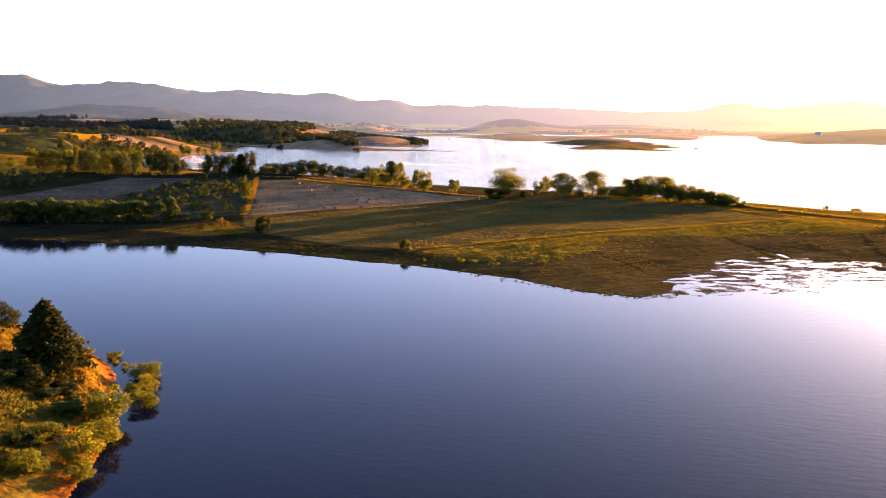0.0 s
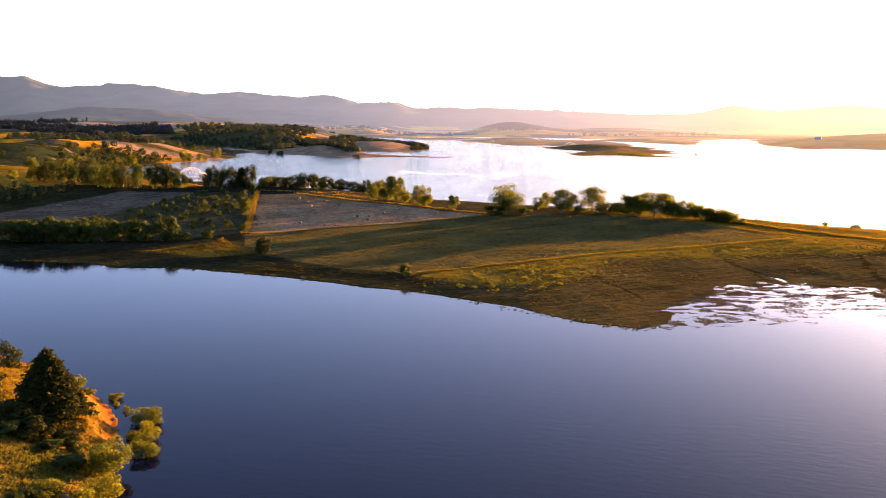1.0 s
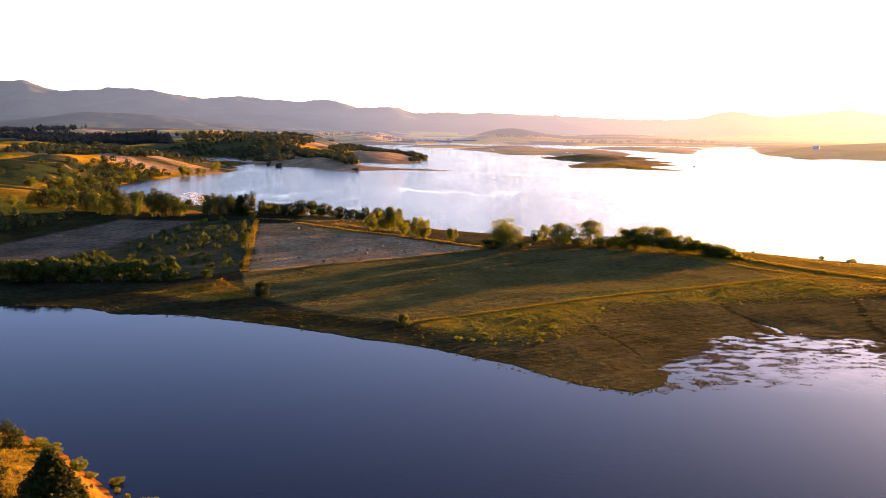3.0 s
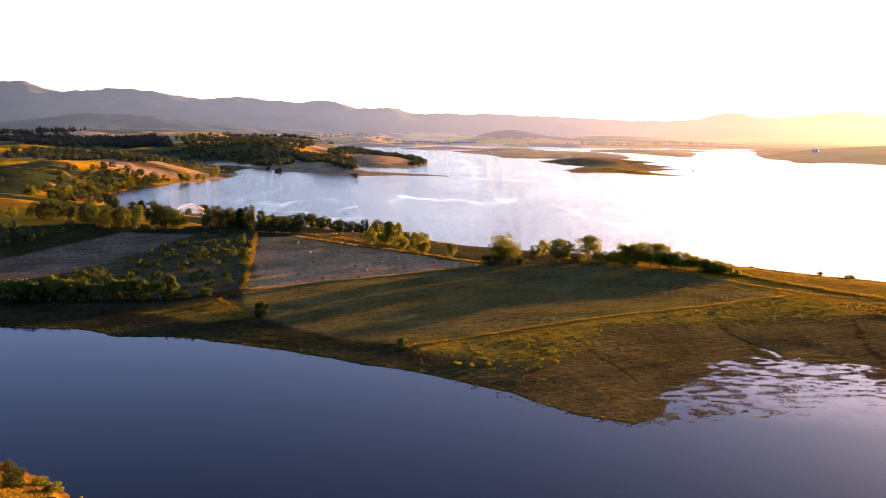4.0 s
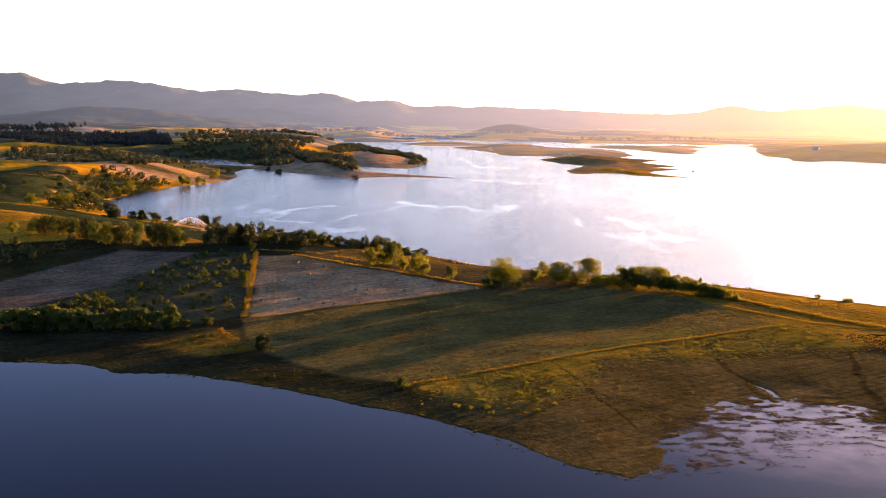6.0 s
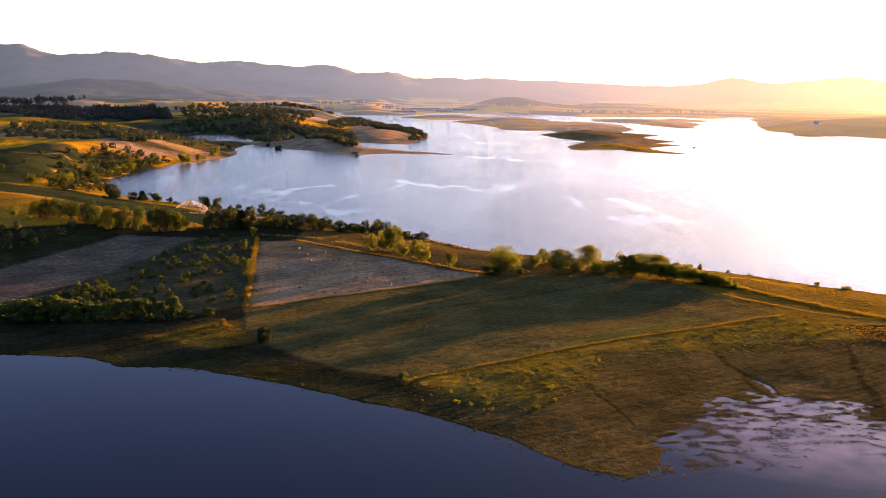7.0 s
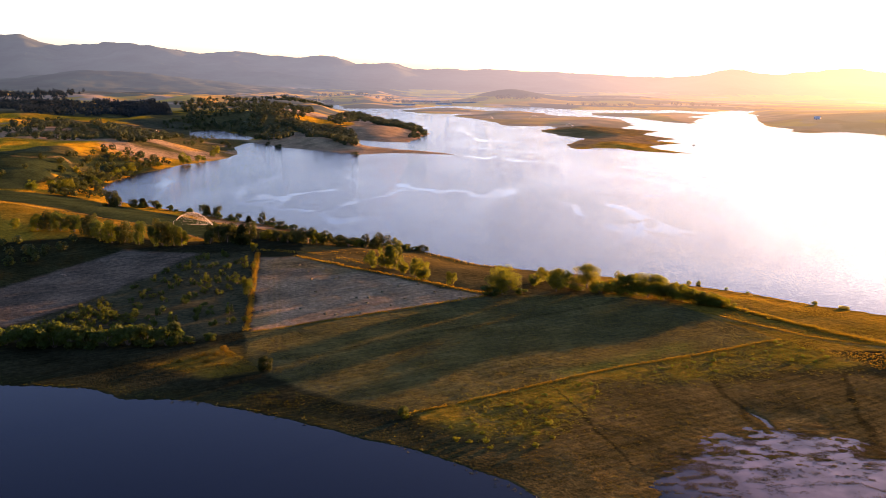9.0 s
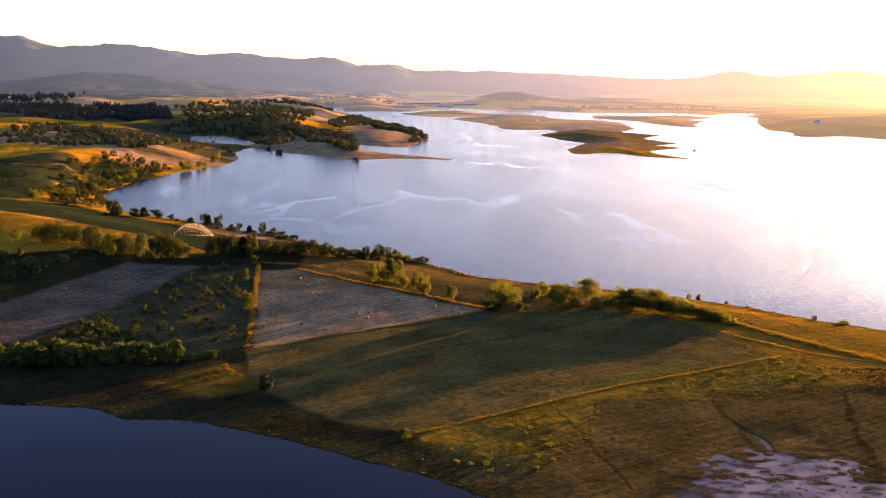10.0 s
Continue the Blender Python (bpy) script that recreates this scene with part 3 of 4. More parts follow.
def crown_leaves(wide, tall, base, clusters, per, size, lean=0.0, ragged=0.3):
    """An uneven crown of boughs, each a clump of leaf sprays, with gaps and hollows between them; width, height, height of its foot."""
    boughs = max(9, clusters // 2)
    middle = directions(boughs) * rng.uniform(0.25, 1.0, (boughs, 1)) ** 0.4 * np.array([0.66, 0.66, 0.6])
    span = rng.uniform(0.26, 0.46, boughs) * (1.08 - ragged * 0.35)
    share = span ** 2 / (span ** 2).sum()
    of = rng.choice(boughs, int(clusters * per * 0.85), p=share)
    d = directions(len(of))
    d[:, 2] = np.where(rng.uniform(0, 1, len(of)) < 0.35, np.abs(d[:, 2]), d[:, 2])
    pts = middle[of] + d * np.array([1.0, 1.0, 0.8]) * (span[of] * rng.uniform(0.08, 1.0, len(of)) ** 0.33 * (1 + 0.04 * rng.normal(size=len(of))))[:, None]
    lo, hi = np.percentile(pts, 1, 0), np.percentile(pts, 99, 0)
    pts = (pts - (lo + hi) / 2) / (hi - lo)
    pts = pts * np.array([wide, wide, tall]) + np.array([lean * wide * 0.06, 0, base + tall * 0.5])
    pts[:, 2] = np.maximum(pts[:, 2], 0.06)
    return leaves(pts, size, 1.0, d)


def tube(bm, a, b, ra, rb, sides=7):
    """A tapered limb from a to b."""
    a, b = Vector(a), Vector(b)
    q = (b - a).to_track_quat("Z", "Y")
    rings = []
    for p, r in ((a, ra), (b, rb)):
        rings.append([bm.verts.new(p + q @ Vector((r * math.cos(2 * math.pi * k / sides), r * math.sin(2 * math.pi * k / sides), 0)))
                      for k in range(sides)])
    for k in range(sides):
        bm.faces.new((rings[0][k], rings[0][(k + 1) % sides], rings[1][(k + 1) % sides], rings[1][k]))
    bm.faces.new(rings[1])


def trunk_mesh(name, tall, wide, radius, fork, limbs):
    bm = bmesh.new()
    p, r = Vector((0, 0, -0.4)), radius * 1.25
    for k in range(4):
        q = Vector((rng.normal() * 0.04 * tall, rng.normal() * 0.04 * tall, fork * (k + 1) / 4)) if k else Vector((0, 0, fork / 4))
        tube(bm, p, q, r, r * 0.86)
        p, r = q, r * 0.86
    for k in range(limbs):
        a = 2 * math.pi * (k + rng.uniform(0, 0.6)) / limbs
        out = wide * rng.uniform(0.16, 0.32)
        knee = p + Vector((math.cos(a) * out * 0.5, math.sin(a) * out * 0.5, (tall - fork) * 0.25))
        tip = p + Vector((math.cos(a) * out, math.sin(a) * out, (tall - fork) * rng.uniform(0.5, 0.8)))
        tube(bm, p, knee, r * 0.6, r * 0.4, 5)
        tube(bm, knee, tip, r * 0.4, r * 0.12, 5)
    me = bpy.data.meshes.new(name)
    bm.to_mesh(me), bm.free()
    me.materials.append(BARK)
    me.shade_smooth()
    return me


def broadleaf(name, wide, tall, mat, clusters=34, per=70, size=0.36, foot=0.08, limbs=5, ragged=0.3):
    """A tree of unit kind, built at the origin: an Empty with trunk and crown."""
    tree = new(name)
    part_trunk = new("trunk", trunk_mesh("trunk", tall, wide, 0.022 * tall + 0.05, tall * (foot + 0.14), limbs))
    part_crown = new("crown", quads_mesh("crown", crown_leaves(wide, tall * (1 - foot), tall * foot, clusters, per, size, rng.normal() * 0.5, ragged), mat))
    part_trunk.parent = part_crown.parent = tree
    return tree


def conifer(name, wide, tall, mat, whorls=26, arms=9, size=0.34, thick=1):
    tree = new(name)
    bm = bmesh.new()
    tube(bm, (0, 0, -0.4), (0, 0, tall * 0.5), 0.03 * tall, 0.018 * tall)
    tube(bm, (0, 0, tall * 0.5), (0.05, 0, tall * 0.97), 0.018 * tall, 0.02)
    pts = []
    for k in range(whorls):
        u = (k + 0.5) / whorls
        z = tall * (0.10 + 0.88 * u)
        reach = wide * 0.5 * (1 - u) ** 0.72 * rng.uniform(0.75, 1.15) + 0.15
        for j in range(arms):
            a = 2 * math.pi * (j / arms + rng.uniform(-0.06, 0.06)) + k * 2.4
            length = reach * rng.uniform(0.6, 1.15)
            drop = -0.16 * length + rng.normal() * 0.15
            tip = np.array([math.cos(a) * length, math.sin(a) * length, z + drop])
            if k % 2 == 0 and j % 2 == 0:
                tube(bm, (0, 0, z), tuple(tip), 0.012 * tall * (1 - u) + 0.02, 0.01, 4)
            n = max(3, int(9 * length / (wide * 0.5) + 2))
            s = rng.uniform(0.2, 1.0, (n, 1)) ** 0.8
            line = np.array([0, 0, z]) * (1 - s) + tip * s
            side = np.array([-math.sin(a), math.cos(a), 0])
            pts.append(line + side * rng.normal(size=(n, 1)) * 0.12 * length * (1.15 - s) + np.array([0, 0, 1]) * rng.normal(size=(n, 1)) * 0.12)
    pts = np.concatenate(pts)
    me = bpy.data.meshes.new("trunk")
    bm.to_mesh(me), bm.free()
    me.materials.append(BARK)
    part_trunk, part_crown = new("trunk", me), new("crown", quads_mesh("crown", np.concatenate([leaves(pts + rng.normal(size=pts.shape) * 0.16 * (k > 0), size, 1.5) for k in range(thick + 1)]), mat))
    part_trunk.parent = part_crown.parent = tree
    return tree


def shrub(name, wide, tall, mat, clusters=16, per=60, size=0.22):
    tree = new(name)
    bm = bmesh.new()
    for k in range(5):
        a = 2 * math.pi * k / 5 + rng.uniform(0, 0.8)
        tube(bm, (0.1 * math.cos(a), 0.1 * math.sin(a), -0.3), (wide * 0.24 * math.cos(a), wide * 0.24 * math.sin(a), tall * 0.6), 0.05, 0.015, 5)
    me = bpy.data.meshes.new("stems")
    bm.to_mesh(me), bm.free()
    me.materials.append(BARK)
    part_stems = new("stems", me)
    part_crown = new("crown", quads_mesh("crown", crown_leaves(wide, tall * 1.0, 0.05 * tall, clusters, per, size, 0, 0.45), mat))
    part_stems.parent = part_crown.parent = tree
    return tree


def level(x, y):
    return float(height(np.array([x]), np.array([y]))[0])


def plant(kinds, spots, label, category, group, sink=0.05):
    """Stand copies of the kinds (list of (model, height, width)) at (x, y, height, width)."""
    for k, (x, y, tall, wide) in enumerate(spots):
        model, mt, mw = kinds[k % len(kinds)]
        m = pose(x, y, max(level(x, y), -0.3) - sink, 0, 0, rng.uniform(0, 360))
        ob = copy_thing(model, m)
        ob.scale = (wide / mw, wide / mw, tall / mt)
        tagged(ob, label, category, group)


def scatter(outline, count, gap=0.0):
    """Seeded spots inside an outline, at least gap apart."""
    xs, ys = [p[0] for p in outline], [p[1] for p in outline]
    got = []
    for _ in range(count * 30):
        x, y = rng.uniform(min(xs), max(xs)), rng.uniform(min(ys), max(ys))
        if inside(np.array([x]), np.array([y]), outline)[0] and all((x - a) ** 2 + (y - b) ** 2 > gap * gap for a, b in got):
            got.append((x, y))
            if len(got) == count:
                break
    return got


MODELS = []


def keep(model, tall, wide):
    MODELS.append(model)
    return model, tall, wide


oaks = [keep(broadleaf("broadleaf_tree", w, t, OAK, c, 260, 0.17, 0.12), t, w) for w, t, c in ((10, 10, 40), (9, 9, 36), (8, 10, 34), (10, 9, 44))]
slim = [keep(broadleaf("slender_tree", w, t, OAK, 30, 100, 0.26, 0.03), t, w) for w, t in ((6, 10), (7, 9), (5.5, 9.5), (6.5, 10))]
dark_trees = [keep(broadleaf("dark_tree", w, t, DARKLEAF, 30, 76, 0.29, 0.0), t, w) for w, t in ((6, 9), (7, 8), (7, 9))]
belt = [keep(broadleaf("hedgerow_tree", w, t, HEDGE, 30, 110, 0.27, 0.06), t, w) for w, t in ((7, 10), (6, 9))]
pines = [keep(conifer("pine_tree", 5, 10, NEEDLES, 20, 8, 0.42), 10, 5)]
bushes = [keep(shrub("bush", w, t, HEDGE, 24, 72, 0.21), t, w) for w, t in ((3.5, 2.8), (4, 3), (3, 3.2))]
willows = [keep(shrub("willow_bush", w, t, WILLOW, 34, 105, 0.125), t, w) for w, t in ((4, 3.2), (4.4, 3.0), (3.8, 3.4))]
fruit = [keep(broadleaf("orchard_tree", 2.6, 2.6, HEDGE, 16, 36, 0.19, 0.02, 4, 0.4), 2.6, 2.6) for k in range(3)]
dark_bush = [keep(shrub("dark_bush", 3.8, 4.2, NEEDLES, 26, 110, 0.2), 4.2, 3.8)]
russets = [keep(shrub("russet_shrub", 2.6, 2.0, RUSSET, 18, 70, 0.12), 2.0, 2.6)]

# ---- trees along the ridge ----
plant(oaks, [(22.5, 361, 11.2, 12.8), (44, 366, 8.9, 8.6), (57, 373, 9.2, 10.2), (79, 362, 9.4, 12.4), (83.5, 361, 8.2, 9)],
      "spreading green oak standing on the grassy ridge", "tree", "oaks on the ridge")
plant(slim + oaks[:1], [(40, 380, 6.2, 5.6), (68.8, 373, 6.6, 6.8), (72, 366, 7.1, 7.1), (89, 360, 6.4, 7.5), (94, 357, 5.4, 7.9), (100, 355, 4.8, 7.9),
                        (103, 352.5, 4.6, 6.5), (76, 368, 7.6, 8), (48, 372, 7, 6), (36, 372, 5, 5)],
      "sunlit green tree in a clump on the ridge", "tree", "clump on the ridge")
plant(bushes, [(18, 360, 3.2, 7.0), (29.6, 362, 2.4, 4.7)],
      "dense dark green bush at the field edge", "bush", "bushes on the ridge")
plant(willows, [(61, 365, 4.6, 9), (66, 366, 4, 7), (70, 364, 3.2, 6), (108, 349.5, 1.6, 3)],
      "dense yellow-green bush at the field edge", "bush", "bushes on the ridge")
plant(willows, [(105, 401, 2, 2.2), (109.4, 402, 2, 1.8), (119, 393.5, 1.0, 1.5), (146.4, 368, 1.6, 2.4), (155.6, 362, 1.4, 4), (126, 387, 0.8, 1.6)],
      "small scrubby bush on the shore of the lake", "bush", "bushes by the shore")
plant(slim, [(-31.3, 399, 7.2, 5), (-25.2, 398, 9, 6.2), (-21, 396, 10, 7.2), (-17, 389, 6, 5.2), (-11.5, 383, 7.8, 5.2), (-8.7, 379.5, 8.1, 5.6),
             (3, 372, 5.4, 4.2)], "sunlit green tree at the edge of the stubble field", "tree", "trees by the stubble field")
plant(dark_trees + slim[:1], [(x, y, t * 0.82, w) for x, y, t, w in ((-75, 449, 7, 6.5), (-70, 450, 7.6, 7), (-65.7, 452, 9.2, 8.1), (-60.6, 449, 8.1, 7), (-56.8, 450, 7.6, 6.5),
                              (-51, 447, 6.4, 6.9), (-45.5, 446, 5.9, 6.9), (-41.2, 451, 5.6, 6.5), (-38, 451, 8.1, 4.8), (-33.5, 457, 8.2, 6.5),
                              (-30.7, 463, 9.4, 8.3), (-23.8, 470, 7.3, 5.6), (-19.4, 472, 3.9, 5.1), (-10.3, 470, 4.2, 5), (-80, 452, 6.5, 6),
                              (-86, 456, 6, 6))], "dark green tree in a belt along the lake shore", "tree", "tree belt by the lake")
plant([slim[0], dark_trees[1], belt[0], belt[1], dark_trees[0], belt[0]], [(-203, 469, 8.5, 7.3), (-197, 469, 9.7, 7.9), (-190.5, 467, 9.6, 8.4), (-183, 466, 8.4, 7.7), (-174, 460, 9.9, 7.6),
                        (-163, 445, 10.1, 8.4), (-156, 441, 10.6, 8.9), (-150, 441, 10, 7.7), (-142, 437, 11, 5.5), (-134, 434, 9.7, 5.9),
                        (-130, 434, 12.4, 8.1), (-125, 434, 10.2, 6.4), (-121, 434, 8.6, 5.9), (-169, 452, 8.5, 7)],
      "tall green tree in a row between two fields", "tree", "tree row between fields")
plant(oaks[1:2], [(-215, 472, 5.5, 5)], "small round tree alone on a golden slope", "tree", "")
plant(dark_trees + pines, [(-109.6, 440, 9.7, 6), (-106, 443.5, 8.2, 5), (-102.5, 444, 9.2, 6), (-95, 441, 9.1, 8), (-91, 441, 10.2, 7), (-99, 447, 8, 6)],
      "dark evergreen tree in a shaded clump", "tree", "evergreens by the orchard")
plant(dark_trees + pines, [(-213, 600, 10.6, 6), (-209, 601, 9.8, 7.6), (-200, 607, 5.3, 6.1), (-194, 608, 6.1, 7.6), (-185.5, 606, 5.3, 8.3),
                           (-158.5, 587, 2.9, 3.6), (-149, 582, 6.4, 5), (-145, 577, 6.4, 6.4), (-138, 573, 7, 5.6), (-126.6, 558, 4.1, 3.4),
                           (-122, 558, 4.8, 4.1), (-115, 554, 4, 4.7), (-107, 553, 6.1, 4.7), (-99.6, 543, 4.6, 4.6), (-92.7, 532, 4.5, 5.1)],
      "dark tree on the bank of the bay", "tree", "trees round the bay")
shore_line = [(-218, 603), (-205, 609), (-185, 607), (-160, 588), (-138, 570), (-115, 552), (-95, 536), (-80, 522)]
plant(bushes, [(x + rng.normal() * 2, y + rng.normal() * 2 - 2, rng.uniform(1.6, 3.6), rng.uniform(2.4, 5)) for (ax, ay), (bx, by) in zip(shore_line, shore_line[1:])
               for x, y in ((ax + (bx - ax) * u, ay + (by - ay) * u) for u in (0.1, 0.4, 0.7))], "low dark bush along the lake bank", "bush", "bushes on the lake bank")
plant(bushes, [(-88 + 4.6 * k, 457 + 0.9 * k + rng.normal() * 1.5, rng.uniform(2, 4), rng.uniform(3, 5.5)) for k in range(17)],
      "low dark bush between the lakeside trees", "bush", "bushes in the tree belt")
plant(willows + slim[1:2], [(86, 360, 5.6, 7.4), (91, 358, 5.8, 7.2), (96.5, 356, 5.4, 7), (101, 353.5, 4.8, 6.6), (105, 351.5, 3.8, 5.4), (108, 350, 2.2, 4), (75, 364, 4.6, 6), (52, 368, 3, 6)],
      "sunlit yellow-green bush in the ridge hedge", "bush", "hedge on the ridge")
# ---- the orchard and its hedge ----
plant(bushes, [(x, y, t, w * 1.3) for x, y, t, w in ((-164, 296, 6.0, 7.5), (-158, 295, 5.4, 7.0), (-152, 294.5, 6.2, 7.4), (-146, 294, 6.0, 7.0), (-139.5, 293.5, 5.4, 6.8), (-133.4, 292, 6.4, 7.0), (-127.8, 292, 6.6, 7.2),
               (-123, 292, 7.0, 7.0), (-117.5, 292, 6.3, 6.8), (-112.3, 292.5, 6.0, 6.9), (-106.4, 293.6, 6.2, 6.6), (-100.8, 295.5, 5.6, 6.6), (-95, 295.3, 6.2, 6.6),
               (-88.3, 294.7, 7.2, 6.2), (-82, 297, 2.2, 3.2), (-76, 300, 2.4, 3.2))], "thick green hedge bush below the orchard", "bush", "hedge below the orchard")
rows_of_fruit = [(x, y) for x, y in scatter([(-144, 302), (-126, 352), (-108, 414), (-88, 420), (-69, 316), (-88, 299)], 100, 3.2)]
plant(fruit, [(x, y, rng.uniform(1.6, 3.2), rng.uniform(2.0, 3.4)) for x, y in rows_of_fruit],
      "small green fruit tree in a grassy orchard", "tree", "orchard trees")
plant(fruit, [(x, y, rng.uniform(1.8, 3.0), rng.uniform(2.2, 3.4)) for x, y in scatter([(-146, 300), (-128, 340), (-108, 326), (-96, 300)], 46, 2.6)],
      "small green fruit tree in a grassy orchard", "tree", "orchard trees")
plant(slim[2:], [(-75, 357, 6.8, 4), (-69.5, 323, 2.0, 2.0), (-86, 424, 4.2, 3.2), (-78.6, 374, 1.8, 2), (-81, 396, 2.2, 2.2)],
      "narrow sunlit tree on the orchard boundary", "tree", "trees on the orchard boundary")
plant(dark_bush, [(-52.5, 271, 4.4, 4.0)], "round dark green tree alone by a field corner", "tree", "")
plant(bushes, [(-10.2, 235, 3.2, 2.7)], "small green bush alone on the shore", "bush", "")
plant(russets, [(-80, 279, 0.6, 2.4), (-76, 282, 0.8, 2.8), (-72, 279, 0.7, 2.6), (-70.7, 286, 1.1, 2.8), (-68.7, 289, 2.0, 2.6), (-66, 285, 1.5, 2.6),
                (-66.4, 276, 0.7, 2.4), (-61, 274, 0.7, 2.2), (-74, 285, 0.9, 2.6)], "low russet shrub in rough grass", "shrub", "russet shrubs")
plant(willows, [(x, y, rng.uniform(0.5, 1.1), rng.uniform(0.9, 2.0)) for x, y in scatter([(-2, 226), (20, 250), (50, 272), (40, 246), (24, 216), (8, 214)], 26, 3.0) + scatter([(54, 274), (110, 308), (124, 300), (124, 286), (98, 280), (76, 271)], 22, 4.0)],
      "low yellow-green weed clump in rough grass", "shrub", "weed clumps in the rough grass")
# ---- round the bay ----
plant(oaks + dark_trees + slim, [(-277, 636, 7.4, 8.3), (-277, 667, 5.2, 6), (-265.5, 655, 8.4, 7.6), (-262, 660, 9.3, 8.4), (-260, 665, 7.6, 7.6),
      (-262, 688, 6.1, 6.1), (-270, 724, 7.4, 8.3), (-264, 716, 7.3, 7.3), (-279, 732, 5.6, 6.5), (-294, 727, 4.7, 4.7), (-289, 745, 4.8, 4.8),
      (-270, 766, 4.8, 5.8), (-270, 782, 6.9, 6.9), (-270, 798, 6, 6), (-268, 811, 8.1, 9.1), (-266, 821, 8.2, 9.2), (-266, 842, 6.3, 6.3),
      (-263, 853, 5.3, 6.4), (-260, 865, 4.3, 5.4)], "rounded green tree on the bank of the bay", "tree", "trees round the bay")
plant(oaks + slim, [(-247, 895, 11, 7.7), (-243, 900, 7.7, 6.6), (-238, 919, 6.8, 6.8), (-236, 930, 4.6, 5.7), (-237, 971, 5.9, 5.9), (-239, 995, 8.5, 7.3),
      (-282, 860, 4.3, 3.2), (-295, 862, 4.3, 5.4), (-295, 847, 3.2, 5.3)], "green tree near the point of the bay", "tree", "trees round the bay")
# ---- the headland ----
big_pine = conifer("large_conifer", 9.6, 10.2, NEEDLES, 44, 17, 0.2, 3)
MODELS.append(big_pine)
plant([(big_pine, 10.2, 9.6)], [(-47.2, 110.8, 8.4, 10.6), (-59.6, 117.5, 6.0, 7.4)], "large dark conifer on the grassy headland", "tree", "conifers on the headland")
plant(dark_trees[1:2], [(-64.6, 138.5, 4.0, 3.4)], "round dark pine behind the conifer", "tree", "")
plant(willows, [(-38.5, 119.6, 2.1, 4.0), (-36.9, 113.2, 2.0, 3.5), (-34.9, 107.4, 2.0, 3.2), (-45.9, 129.6, 1.0, 2.0), (-44.8, 126.6, 0.8, 0.9), (-42.6, 124.2, 1.0, 0.8)],
      "yellow-green willow bush standing in the shallow water", "bush", "bushes in the water")
plant(willows, [(-37.0, 101.8, 3.3, 4.8), (-34.9, 94.0, 2.6, 3.8), (-34.7, 88.0, 2.8, 3.7), (-33.4, 84.3, 1.4, 2.6), (-37.5, 83, 2.2, 3.2), (-39.5, 91, 1.6, 3.4), (-42.5, 79, 2.6, 3.8),
                (-61.4, 140.8, 1.6, 2.4), (-58.4, 138.0, 1.6, 2.6), (-52.6, 133.0, 1.8, 2.6), (-50.2, 131.4, 0.9, 1.5), (-46.5, 84, 1.2, 2.6), (-52, 91, 1.2, 2.6), (-39.8, 75, 2.6, 3.6)],
      "yellow-green bush on the bank of the headland", "bush", "bushes on the headland")
# scrub in near-black needles, which puts the conifer's shade into its colour
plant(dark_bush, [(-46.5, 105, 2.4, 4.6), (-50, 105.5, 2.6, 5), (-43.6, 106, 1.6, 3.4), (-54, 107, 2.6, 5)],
      "scrub coloured dark for the shade at the foot of the conifer", "bush", "scrub under the conifer")
plant(bushes, [(-40.3, 88.5, 1.4, 2.8), (-39.2, 91.5, 1.2, 2.4), (-44, 103, 1.2, 2.6), (-49, 103, 1.3, 3.0), (-41.5, 105, 1.1, 2.2), (-40.6, 100, 1.3, 3.2)],
      "low dark green scrub on the headland slope", "bush", "scrub on the headland")
# drowned bushes off the far spit
plant(dark_trees, [(-262, 1128, 4, 7), (-256, 1124, 4, 6), (-246, 1086, 4, 6), (-213, 1150, 4, 6), (-192, 1098, 5, 8), (-97, 1022, 4, 8)],
      "dark bush standing in shallow water off a spit", "bush", "drowned bushes")

# ---- woods on the far slopes, uncountable ----
def wood(name, outlines, gap, tall, wide, mat, label, pointed=False, per=84, jitter=0.25):
    """Many small far trees as one body of leaf sprays."""
    parts = []
    for outline, count in outlines:
        spots = np.array(scatter(outline, count, gap))
        zs = height(spots[:, 0], spots[:, 1])
        ok = shore_distance(spots[:, 0], spots[:, 1]) > 1.0
        for (x, y), z in zip(spots[ok], zs[ok]):
            s = rng.uniform(1 - jitter, 1 + jitter)
            if pointed:
                u = rng.uniform(0, 1, per)
                a = rng.uniform(0, 6.28, per)
                r = wide * 0.5 * (1 - u) ** 0.8 * rng.uniform(0.6, 1.0, per)
                pts = np.stack([r * np.cos(a), r * np.sin(a), tall * (0.05 + 0.95 * u)], -1)
            else:
                pts = directions(per) * rng.uniform(0.7, 1.0, (per, 1)) * np.array([wide * 0.46, wide * 0.46, tall * 0.42])
                pts[:, 2] += tall * 0.48
            parts.append(leaves(pts * s + np.array([x, y, z]), wide * 0.14 * s, 1.0, pts / (0.5 * wide)))
    ob = new(name, quads_mesh(name, np.concatenate(parts), mat))
    return tagged(ob, label, "woods", kind="stuff")


